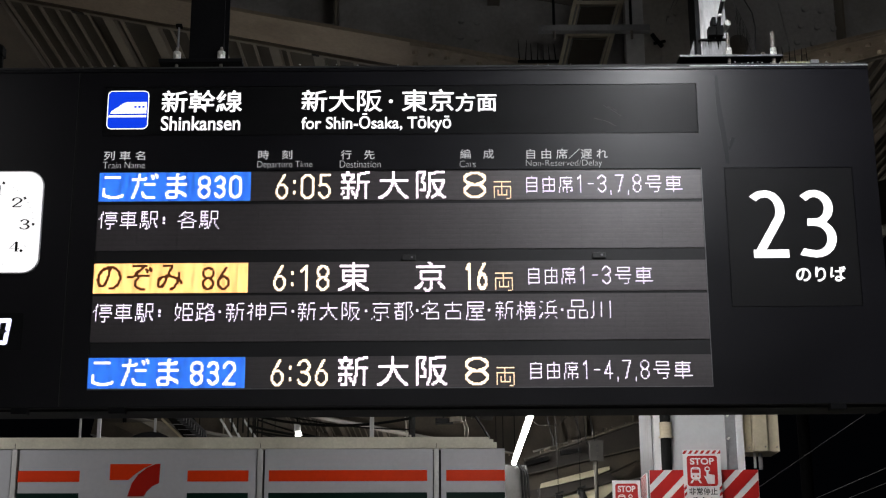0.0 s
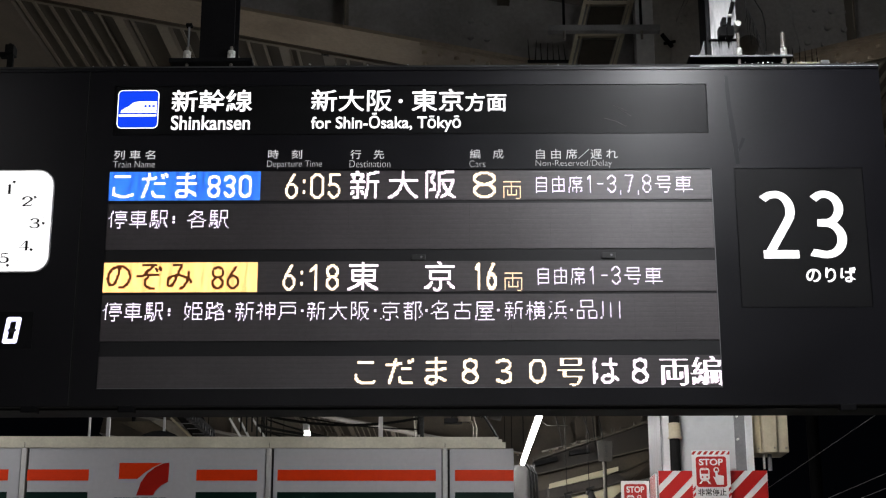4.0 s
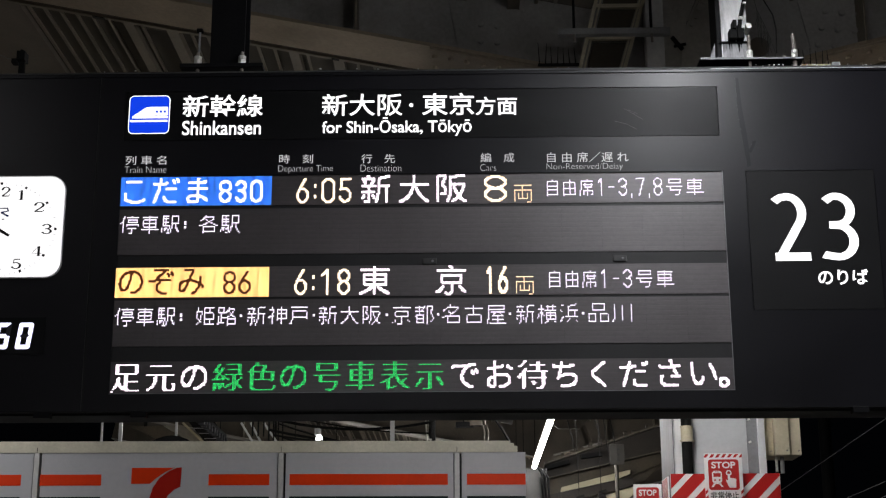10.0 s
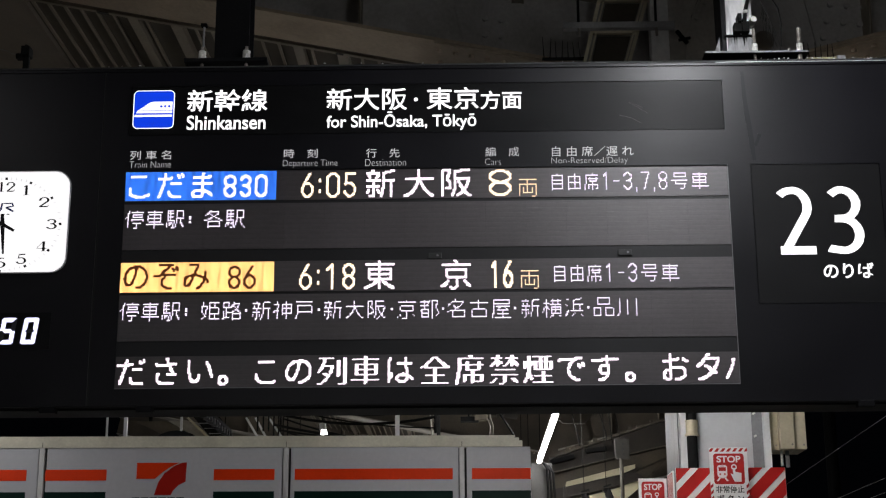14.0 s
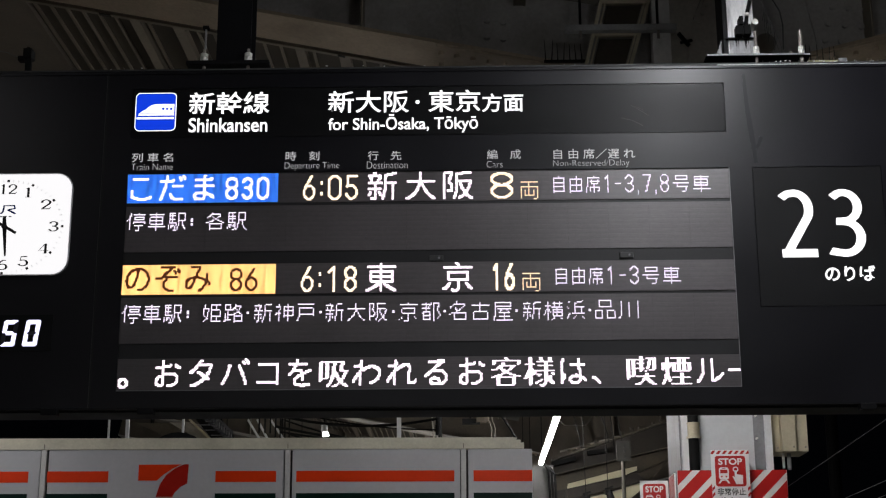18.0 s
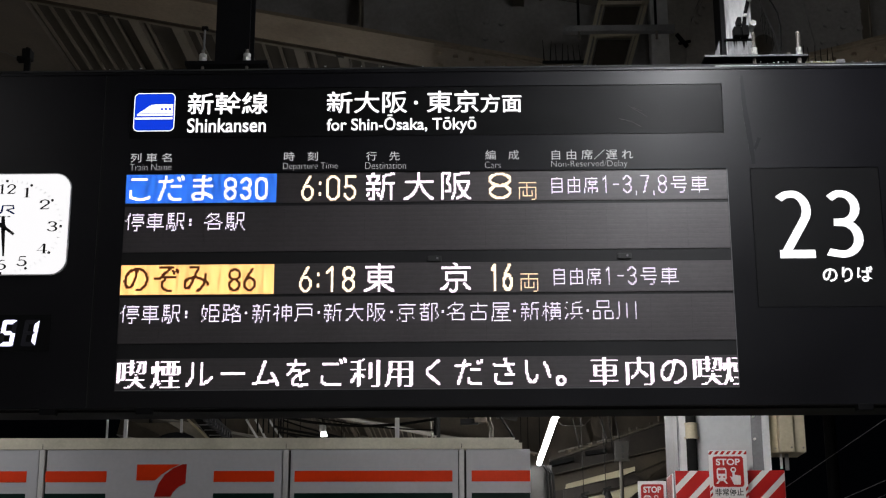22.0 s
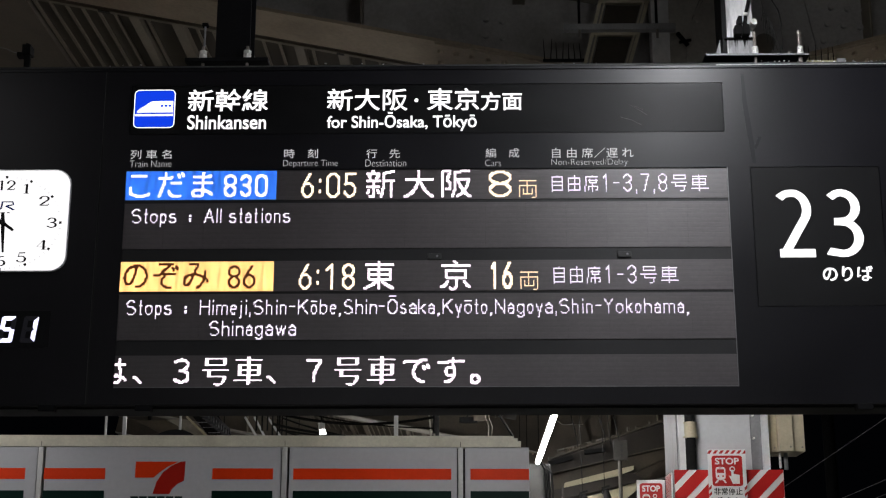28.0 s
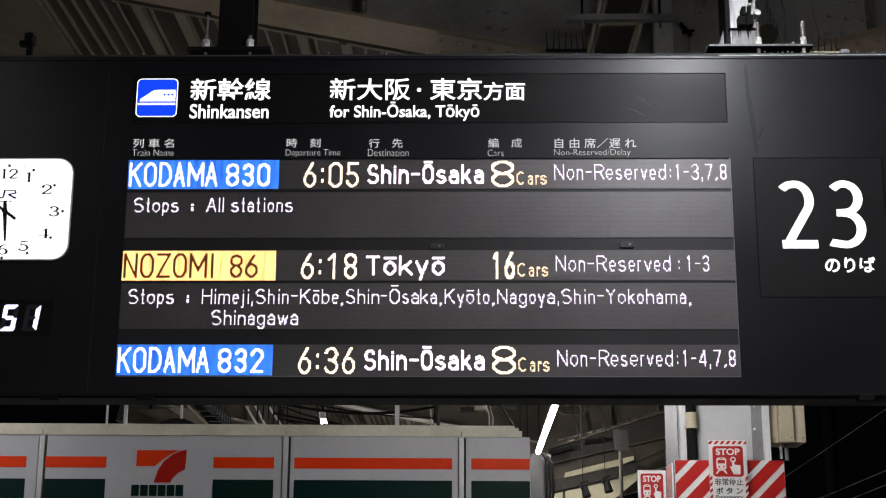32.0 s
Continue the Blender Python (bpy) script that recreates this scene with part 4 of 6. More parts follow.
row(2.8825, 0, 0, 0, JP_THIRD, EN_THIRD, "こだま", "832", "KODAMA", "6:36", OSAKA, ("Shin-Ōsaka", 285), "8", ("1-4,7,8", 466), ("1-4,7,8", 430, 432, 437, 478), False)
led("stops_character", "停車駅", 1, 49, 3.586, 3.674, LED_LILAC, JP_STOPS)
led("stops_character", ":", 52, 54, 3.598, 3.655, LED_LILAC, JP_STOPS, fat=2.0)
led("stops_character", "各駅", 64, 97, 3.586, 3.674, LED_LILAC, JP_STOPS)
led("stops_character", "停車駅", 1, 49, 3.170, 3.258, LED_LILAC, JP_STOPS)
led("stops_character", ":", 52, 54, 3.182, 3.239, LED_LILAC, JP_STOPS, fat=2.0)
STOPS = (("姫路", 64, 97), ("·", 99, 101), ("新神戸", 104, 153), ("·", 156, 158), ("新大阪", 160, 210), ("·", 213, 215), ("京都", 218, 251), ("·", 253, 255), ("名古屋", 257, 307), ("·", 309, 311), ("新横浜", 314, 364), ("·", 366, 368), ("品川", 371, 405))
for text, a, b in STOPS:
    dot = text == "·"
    led("stops_character", text, a, b, 3.170 + (7 * D if dot else 0), 3.258 - (7 * D if dot else 0), LED_LILAC, JP_STOPS, fat=2.0 if dot else False)
for zb in (3.607, 3.194):
    led("stops_character", "Stops", 6.5, 42.5, zb, zb + 12 * D, LED_LILAC, EN_STOPS, fat=1.3)
    led("stops_character", ":", 52, 54, zb, zb + 9 * D, LED_LILAC, EN_STOPS, fat=2.0)
led("stops_character", "All stations", 64, 133, 3.607, 3.607 + 12 * D, LED_LILAC, EN_STOPS, fat=1.3)
led("stops_character", "Himeji,Shin-Kōbe,Shin-Ōsaka,Kyōto,Nagoya,Shin-Yokohama,", 64, 446, 3.194, 3.194 + 12 * D, LED_LILAC, EN_STOPS, fat=1.3)
led("stops_character", "Shinagawa", 71.5, 139, 3.101, 3.101 + 12 * D, LED_LILAC, EN_STOPS, fat=1.3)

# the running text: one part per character, which slides behind the front on either side
MESSAGE = "こだま８３０号は８両編成です。足元の緑色の号車表示でお待ちください。この列車は全席禁煙です。おタバコを吸われるお客様は、喫煙ルームをご利用ください。車内の喫煙ルームは、３号車、７号車です。"
PITCH = 26.1 * D
RUNNING = []
SHARED = {}
for i, ch in enumerate(MESSAGE):
    material = LED_AMBER if i < 7 else LED_GREEN if 18 <= i <= 24 else LED_WHITE
    if (ch, material.name) not in SHARED:
        pts, tri = glyphs(ch, 0.0)
        grid = centre_grid(pts, tri, np.array((0.03, -0.085)), np.array((0.98, 0.86)), 24, 24)
        grid[:, 1:] |= grid[:, :-1].copy()
        if ch < "一" or ch > "龠":
            grid[1:] |= grid[:-1].copy()
        else:
            upright = grid[1:] & grid[:-1]
            grid[1:, 1:] |= upright[:, :-1]
        v, f = diodes(grid, -12 * D, 2.8825 - 2.95, 0.0, D, 0.16 if material is LED_GREEN else 0.11, material is LED_GREEN)
        me = bpy.data.meshes.new("running_character")
        me.from_pydata(v, [], f)
        me.materials.append(material)
        SHARED[ch, material.name] = me
    ob = part("running_character", SHARED[ch, material.name], None, SIGN, at=(2.9, TEXT_Y, 2.95))
    RUNNING.append((i, ob))

# ---------------------------------------------------------------- clock in the board
CLK = Vector((-0.528, -0.001, 3.607))
clock = thing("station_clock", CLK, "white square station clock with lit face set in the board", "clock")
part("case", plate(rounded(CLK.x - 0.290, CLK.x + 0.290, CLK.z - 0.221, CLK.z + 0.247, 0.072), -0.010, 0.0), surface("white_clock_rim", (0.75, 0.75, 0.76), 0.35), clock)
part("face", plate(rounded(CLK.x - 0.285, CLK.x + 0.285, CLK.z - 0.216, CLK.z + 0.242, 0.068), -0.0115, -0.0102), CLOCK_FACE, clock, "lit white face")
serif = lambda x0, x1, z: [(x0, z), (x1, z), (x1, z + 0.035), (x0, z + 0.035)]
PEN = lambda line: ribbon(line, 0.215, 0.085)
NUMERALS = {
    "0": [PEN(bow(0.5, 0.5, 0.40, 0.47, 0, 360, 20))],
    "1": [PEN([(0.5, 0.0), (0.5, 1.0)]), ribbon([(0.26, 0.86), (0.5, 0.965)], 0.05, 0.06), serif(0.24, 0.76, 0.0)],
    "2": [PEN(bow(0.47, 0.71, 0.36, 0.265, 190, -25, 14) + [(0.12, 0.06)]), ribbon([(0.08, 0.055), (0.78, 0.055), (0.90, 0.20)], 0.07, 0.10)],
    "3": [PEN(bow(0.46, 0.75, 0.32, 0.225, 170, -85, 12) + [(0.34, 0.525)]), PEN([(0.36, 0.525)] + bow(0.46, 0.265, 0.38, 0.245, 85, -165, 14))],
    "4": [PEN([(0.70, 0.02), (0.70, 0.98)]), ribbon([(0.66, 0.97), (0.08, 0.28), (0.96, 0.28)], 0.06, 0.06), serif(0.50, 0.90, 0.0)],
    "5": [ribbon([(0.24, 0.54), (0.28, 0.94)], 0.07, 0.07), ribbon([(0.28, 0.93), (0.82, 0.95)], 0.08, 0.10), PEN([(0.24, 0.55)] + bow(0.46, 0.315, 0.38, 0.295, 125, -160, 14))],
    "6": [PEN([(0.80, 0.93), (0.52, 0.96), (0.26, 0.76), (0.14, 0.45)] + bow(0.50, 0.30, 0.36, 0.275, 175, 540, 18))],
    "7": [ribbon([(0.10, 0.80), (0.14, 0.945), (0.90, 0.945)], 0.05, 0.09), PEN([(0.88, 0.94), (0.50, 0.40), (0.42, 0.0)])],
    "8": [PEN(bow(0.5, 0.75, 0.29, 0.225, 0, 360, 16)), PEN(bow(0.5, 0.265, 0.37, 0.245, 0, 360, 16))],
    "9": [PEN([(0.20, 0.07), (0.48, 0.04), (0.74, 0.24), (0.86, 0.55)] + bow(0.50, 0.70, 0.36, 0.275, -5, 360, 18))]}
for h in range(1, 13):
    a = radians(30 * h)
    r = 1 / math.hypot(math.sin(a) / 0.214, math.cos(a) / 0.173)
    cx, cz = CLK.x + 0.003 + r * math.sin(a), CLK.z + r * math.cos(a)
    for k, digit in enumerate(str(h)):
        w = 0.050 if h < 10 else 0.042
        x0 = cx - w / 2 * len(str(h)) + w * k
        inked("numeral", NUMERALS[digit], (x0, x0 + w, cz - 0.0225, cz + 0.0225), -0.0123, INK, clock)
for k in range(60):
    a = radians(6 * k)
    s, c = math.sin(a), math.cos(a)
    r = 1 / math.hypot(s / 0.2515, c / 0.211)
    m = Matrix.Translation((CLK.x + 0.002 + r * s, -0.0125, CLK.z + r * c)) @ Matrix.Rotation(a, 4, "Y")
    bm = bmesh.new()
    size = (0.011, 0.001, 0.011) if k % 5 == 0 else (0.0012, 0.001, 0.010)
    bmesh.ops.create_cube(bm, size=1.0, matrix=m @ Matrix.Diagonal((*size, 1)))
    part("minute_mark", bm, INK if k % 5 == 0 else PRINT, clock)
NAVY = surface("navy_ink", (0.03, 0.07, 0.42), 0.5)
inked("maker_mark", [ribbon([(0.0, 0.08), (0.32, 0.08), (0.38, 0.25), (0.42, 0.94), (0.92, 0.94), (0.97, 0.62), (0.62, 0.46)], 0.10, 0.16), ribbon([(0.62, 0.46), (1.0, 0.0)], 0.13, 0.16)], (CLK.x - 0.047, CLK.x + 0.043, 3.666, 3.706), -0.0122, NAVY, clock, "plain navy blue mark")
for x in (-0.02, 0.0, 0.02):
    part("maker_bar", plate([(CLK.x + x - 0.006, 3.651), (CLK.x + x + 0.006, 3.651), (CLK.x + x + 0.006, 3.656), (CLK.x + x - 0.006, 3.656)], -0.0125, -0.012), PRINT, clock)
hour = part("hour_hand", plate([(-0.007, -0.048), (0.007, -0.048), (0.0095, 0.0), (0.004, 0.135), (-0.004, 0.135), (-0.0095, 0.0)], -0.002, 0.0), INK, clock, at=(CLK.x, -0.014, CLK.z))
minute = part("minute_hand", plate([(-0.006, -0.062), (0.006, -0.062), (0.007, 0.0), (0.003, 0.20), (-0.003, 0.20), (-0.007, 0.0)], -0.002, 0.0), INK, clock, at=(CLK.x, -0.018, CLK.z))
part("cap", rod((CLK.x, -0.024, CLK.z), (CLK.x, -0.012, CLK.z), 0.012, 16), INK, clock)

# seven-segment minutes
DIG = thing("digital_clock", (-0.45, 0.0, 3.06), "seven-segment digital clock with white lit digits in the board", "digital clock")


def segment(cx, k):
    """Outline of segment k (0 top, then clockwise, 6 middle), leaning a little."""
    W, H, tx, tz, c, g = 0.0285, 0.0580, 0.0172, 0.0190, 0.006, 0.0007
    if k == 0:
        pts = [(-W + c + g, H), (W - c - g, H), (W - c * 0.3 - g, H - c * 0.5), (W - tx - g, H - tz), (-W + tx + g, H - tz), (-W + c * 0.3 + g, H - c * 0.5)]
    elif k == 1:
        pts = [(W, H - c - g), (W, g), (W - tx * 0.6, g), (W - tx, tz * 0.4 + g), (W - tx, H - tz - g), (W - c * 0.3, H - c * 0.5 - g)]
    elif k == 6:
        pts = [(-W + tx * 0.6, 0), (-W + tx + g, tz * 0.45), (W - tx - g, tz * 0.45), (W - tx * 0.6, 0), (W - tx - g, -tz * 0.45), (-W + tx + g, -tz * 0.45)]
    else:
        # the others mirror the top and the upper right segment
        sx, sz, base = {2: (1, -1, 1), 3: (1, -1, 0), 4: (-1, -1, 1), 5: (-1, 1, 1)}[k]
        return [(cx + (x - cx - z * 0.13 + 3.131 * 0.13) * sx + (z - 3.131) * sz * 0.13, 3.131 + (z - 3.131) * sz) for x, z in segment(cx, base)]
    return [(cx + x * 1.12 + z * 0.13, 3.131 + z) for x, z in pts]


part("window", solid((-0.62, -0.29, -0.0012, 0.0, 3.05, 3.212)), BLACK_GLOSS, DIG)
SEGMENTS = []
for cx, before, after in ((-0.474, (0, 5, 6, 2, 3), (0, 5, 6, 2, 3)), (-0.378, (0, 1, 2, 3, 4, 5), (1, 2))):
    for k in range(7):
        part("unlit_segment", plate(segment(cx, k), -0.0022, -0.0013), SEG_DARK, DIG)
        if k in before or k in after:
            ob = part("segment", plate(segment(cx, k), -0.0036, -0.0026), SEG_LIT, DIG)
            if k not in after:
                SEGMENTS.append((ob, ((0.0, 18.65),)))

# ---------------------------------------------------------------- hangers of the board


def stud(parent, x, y, z0, z1, nut_z, r=0.0085, nut=0.019):
    """A threaded stud: a core with rings, a nut and a lock nut on its washer."""
    bm = rod((x, y, z0), (x, y, z1), r * 0.82, 8)
    for k in range(int((z1 - z0) / 0.007)):
        z = z0 + 0.007 * k
        rod((x, y, z), (x, y, z + 0.0035), r, 8, bm)
    s = part("stud", bm, RUSTY, parent)
    part("washer", rod((x, y, nut_z), (x, y, nut_z + 0.003), nut * 1.2, 14), ZINC, s)
    part("nut", rod((x, y, nut_z + 0.003), (x, y, nut_z + 0.023), nut, 6), ZINC, s, "bright zinc nut")
    part("locknut", rod((x, y, nut_z + 0.025), (x + 0.0006, y, nut_z + 0.041), nut * 0.95, 6), ZINC, s)


left_hanger = thing("board_hanger", (0.42, 0.17, 4.36), "dark steel hanger post bolted to the top of the board", "hanger", "board hangers")
part("post", solid((0.353, 0.511, 0.10, 0.112, 4.412, 5.75), (0.353, 0.511, 0.238, 0.25, 4.412, 5.75), (0.426, 0.438, 0.112, 0.238, 4.412, 5.75)), HANGER, left_hanger)
part("base_plate", solid((0.222, 0.603, 0.06, 0.29, 4.394, 4.414), bevel=0.003), HANGER, left_hanger)
for x in (0.301, 0.504):
    stud(left_hanger, x, 0.085, 4.345, 4.477, 4.414)
    stud(left_hanger, x, 0.26, 4.35, 4.502, 4.414)

part("thin_rod", rod((0.304, 0.085, 4.477), (0.305, 0.085, 4.585), 0.005, 8), GREY_PLATE, left_hanger)
part("rod_clip", solid((0.291, 0.319, 0.07, 0.10, 4.576, 4.591), bevel=0.003), CABLE, left_hanger)

right_hanger = thing("board_hanger", (2.78, 0.17, 4.36), "white steel hanger post with shade-grey gussets and bolts on the board", "hanger", "board hangers")
part("post", solid((2.708, 2.826, 0.10, 0.112, 4.410, 5.70), (2.708, 2.720, 0.112, 0.27, 4.410, 5.70), (2.814, 2.826, 0.112, 0.27, 4.410, 5.70)), WHITE_STEEL, right_hanger, "white painted post with black streaks")
part("base_plate", solid((2.596, 3.066, 0.05, 0.30, 4.401, 4.412), (2.610, 3.052, 0.15, 0.16, 4.354, 4.401)), HANGER, right_hanger)
# grey strip for dust and the painted highlight on the plate's edge
part("lit_dust_rim", solid((2.598, 3.064, 0.0485, 0.05, 4.403, 4.411)), GREY_PLATE, right_hanger)
# grey colour puts the gusset in shadow
part("gusset", plate([(2.686, 4.412), (2.686, 4.530), (2.646, 4.412)], 0.16, 0.172), GREY_PLATE, right_hanger)
# dark paint stands in for the shade on the flange's left face
part("side_flange", solid((2.687, 2.707, 0.105, 0.27, 4.412, 5.70)), HANGER, right_hanger, "flange beside the white web, its shade painted dark")
# thin grey plate paints the shadow below the clamp, with some dirt
part("shaded_foot", plate([(2.711, 4.4125), (2.823, 4.4125), (2.823, 4.500), (2.711, 4.500)], 0.0975, 0.0998), surface("shaded_dirty_grey", (0.30, 0.30, 0.31), 0.5, 0.0, 0.4, 20, 90, 0.1, (0.08, 0.08, 0.08), 0.8, (4, 4, 1)), right_hanger, "grey grimy foot of the post, clamp's shadow painted in")
part("gusset", plate([(2.826, 4.412), (2.826, 4.500), (2.874, 4.412)], 0.16, 0.172), GREY_PLATE, right_hanger)
part("strap", solid((2.695, 2.830, 0.086, 0.098, 4.500, 4.507)), CABLE, right_hanger)
for x, w, z in ((2.742, 0.005, 4.462), (2.752, 0.007, 4.478), (2.786, 0.008, 4.452), (2.797, 0.005, 4.472)):
    part("grime_streak", plate([(x - w, 4.502), (x + w, 4.502), (x + w * 0.3, z + 0.02), (x, z), (x - w * 0.4, z + 0.022)], 0.0960, 0.0972), CABLE, right_hanger, "black grime run down the paint")
for x, top, r in ((2.826, 4.530, 0.0080), (3.030, 4.532, 0.0105)):
    stud(right_hanger, x, 0.075, 4.353, top, 4.412, r, 0.0155)
    stud(right_hanger, x, 0.27, 4.353, top - 0.02, 4.412, r, 0.0155)
clamp = part("cable_clamp", solid((2.736, 2.770, 0.05, 0.10, 4.508, 4.552), (2.752, 2.770, 0.04, 0.10, 4.552, 4.594), (2.774, 2.806, 0.055, 0.10, 4.510, 4.560), (2.780, 2.795, 0.06, 0.10, 4.560, 4.585), bevel=0.003), CABLE, right_hanger, "black cable clamp")
part("clamp_bolt", rod((2.821, 0.03, 4.559), (2.821, 0.10, 4.559), 0.015, 6), ZINC, clamp)
cable([(2.790, 0.08, 4.570), (2.792, 0.07, 4.612), (2.812, 0.07, 4.690), (2.835, 0.08, 4.810), (2.84, 0.10, 5.060), (2.83, 0.12, 5.6)], 0.009, "cable", right_hanger)
part("connector", solid((2.783, 2.801, 0.055, 0.085, 4.604, 4.618), bevel=0.004), ZINC, right_hanger)
part("connector", solid((2.806, 2.822, 0.055, 0.085, 4.680, 4.692), bevel=0.004), ZINC, right_hanger)
cable([(2.90, 0.12, 4.760), (2.93, 0.12, 4.700), (2.955, 0.12, 4.650), (2.965, 0.12, 4.580), (2.96, 0.12, 4.460)], 0.003, "loose_wire", right_hanger)
wisps = thing("dust_wisps", (2.93, 0.20, 4.45), "grey wisps of dust and cobweb hanging beside the hanger", "cobweb")
for k in range(15):
    x, z = 2.900 + 0.0040 * k, 4.712 - 0.0108 * k
    low = z - random.uniform(0.05, 0.16)
    cable([(x, 0.20, z), (x - random.uniform(0.0, 0.008), 0.20, (z + low) / 2), (x - random.uniform(-0.004, 0.014), 0.20, low)], random.uniform(0.0006, 0.0012), "strand", wisps, CABLE)
cable([(2.885, 0.20, 4.79), (2.900, 0.20, 4.714), (2.930, 0.20, 4.640), (2.954, 0.20, 4.568), (2.972, 0.20, 4.500), (2.968, 0.20, 4.412)], 0.0014, "thread", wisps, DUSTY_LIT)
single("terminal_strip", solid((3.061, 3.197, 0.09, 0.16, TOP + 0.018, TOP + 0.058), bevel=0.003), LABELYEL, "yellowed terminal strip on top of the board", "terminal strip")
single("junction_block", solid((3.202, 3.240, 0.09, 0.16, TOP + 0.018, TOP + 0.068), bevel=0.003), GREY_PLATE, "small grey block on top of the board", "block")

# ---------------------------------------------------------------- kiosk
K0, K1 = Vector((-2.75, 4.72, 0)), Vector((1.965, 4.86, 0))
KDIR = (K1 - K0).normalized()
KM = Matrix.Translation(K0) @ Matrix.Rotation(math.atan2(KDIR.y, KDIR.x), 4, "Z")
KL = (K1 - K0).length
kiosk = new("kiosk")
kiosk.matrix_world = KM
tagged(kiosk, "grey platform kiosk with orange and green striped fascia", "kiosk")


def kpart(name, bm, material, parent=None, label=""):
    """A part in the kiosk's own space: x along its front, y into it."""
    me = bpy.data.meshes.new(name)
    bm.to_mesh(me)
    bm.free()
    me.materials.append(material)
    ob = new(name, me)
    ob.parent = parent or kiosk
    return tagged(ob, label)


def along(x, y):
    """The place along the kiosk's front that stands at world x."""
    return (x - K0.x) / KDIR.x


KT = 3.272
kpart("body", solid((0, KL, 0.05, 3.2, 0, 2.55)), FASCIA)
kpart("roof", solid((0.02, KL - 0.02, 0.06, 3.2, 2.55, 3.26)), FASCIA_TRIM)
kpart("top_trim", solid((-0.02, KL - 0.06, -0.010, 0.10, KT + 0.001, KT + 0.046), (-0.02, KL - 0.085, -0.008, 0.10, KT + 0.046, KT + 0.068), (-0.02, KL - 0.115, -0.006, 0.10, KT + 0.068, KT + 0.086)), FASCIA_TRIM, None, "cream edge trim with dirt")
joints = [along(x, 0) for x in (-1.686, 0.134, 1.450)]
edges = [0.0] + joints + [KL]
SPANS = (((-2.70, -1.795),), ((-1.655, -1.200), (-0.402, 0.050)), ((0.201, 1.381),), ((1.524, 1.963),))
for i, (a, b) in enumerate(zip(edges, edges[1:])):
    a, b = a + (0.036 if i else 0), b - (0.026 if i < 3 else 0)
    panel = kpart("fascia_panel", solid((a, b, 0.0, 0.05, 2.55, KT)), FASCIA)
    spans = [(along(u, 0), along(v, 0)) for u, v in SPANS[i]]
    for x0, x1 in spans:
        kpart("orange_stripe", solid((x0, x1, -0.003, 0.0, 3.030, 3.112)), ORANGE, panel)
        kpart("green_stripe", solid((x0, x1, -0.003, 0.0, 2.80, 2.946)), GREEN, panel)
        kpart("red_stripe", solid((x0, x1, -0.003, 0.0, 2.63, 2.74)), RED, panel)
    if i == 1:
        # plain shapes of the shop's mark, in its colours
        ax = lambda x: along(x, 0)
        kpart("mark_bar", plate([(ax(-0.976), 3.042), (ax(-0.838), 3.042), (ax(-0.79), 3.085), (ax(-0.725), 3.13), (ax(-0.658), 3.161), (ax(-0.976), 3.161)], -0.004, 0.0), ORANGE, panel, "plain orange bar")
        curve = [(-0.605, 3.163), (-0.640, 3.161), (-0.703, 3.133), (-0.768, 3.083), (-0.812, 3.015), (-0.840, 2.921), (-0.716, 2.921), (-0.70, 2.955), (-0.66, 2.995), (-0.610, 3.02)]
        kpart("mark_curve", plate([(ax(x), z) for x, z in curve], -0.0045, 0.0), RED, panel, "plain dark red curved shape")
        for k in range(6):
            x = -1.003 + 0.0657 * k
            kpart("mark_letters_bar", solid((ax(x), ax(x + 0.057), -0.004, 0.0, 2.821, 2.904)), GREEN, panel, "plain dark bar")
for x in joints:
    m = kpart("mullion", solid((x - 0.019, x + 0.019, -0.014, 0.046, 2.5, KT - 0.002), bevel=0.004), MULLION)
    # black joint groove; its extra width at right paints the mullion's shaded side
    kpart("groove", solid((x - 0.034, x + 0.044, 0.046, 0.05, 2.5, KT - 0.002)), INK, m)
    kpart("joint_line", solid((x - 0.002, x + 0.002, -0.0125, -0.0105, KT + 0.004, KT + 0.04)), INK, m)
for wx, w, mat in ((-1.415, 0.015, WHITE), (-1.265, 0.028, WHITE), (0.947, 0.035, WHITE_EDGE), (-0.812, 0.018, WHITE)):
    x = along(wx, 0)
    kpart("roof_post", solid((x - w / 2, x + w / 2, 0.9, 0.9 + w, 3.26, 5.4)), mat)
duct = bmesh.new()
bmesh.ops.create_cone(duct, cap_ends=True, segments=28, radius1=0.27, radius2=0.27, depth=0.5, matrix=Matrix.Translation((along(-0.77, 0), 0.7, 3.20)) @ Matrix.Rotation(radians(90), 4, "X"))
kpart("duct", duct, HANGER, None, "dark round duct on the roof")

# ---------------------------------------------------------------- column with emergency signs
column = thing("canopy_column", (3.25, 4.3, 0), "white steel canopy column with pipe and cable boxes", "column", kind="structure")
part("core", solid((3.10, 3.51, 4.16, 4.56, 0, 5.0)), WHITE, column)
part("flange", solid((2.985, 3.03, 4.12, 4.80, 0, 5.0)), WHITE_EDGE, column)
part("side_plate", solid((2.975, 2.984, 4.17, 4.80, 0, 5.0)), SHINY, column, "glossy grey steel plate with drips")
part("channel_strip", solid((3.495, 3.568, 4.145, 4.16, 0, 5.0)), GREY_PLATE, column)
part("flange", solid((3.568, 3.612, 4.10, 4.60, 0, 5.0)), WHITE_EDGE, column)
part("recess", solid((3.03, 3.09, 4.30, 4.56, 0, 5.0), (3.50, 3.556, 4.30, 4.56, 0, 5.0)), GREY_PLATE, column)
pipe = part("pipe", rod((3.069, 4.13, 0), (3.069, 4.13, 5.0), 0.037, 16), CABLE, column, "black pipe")
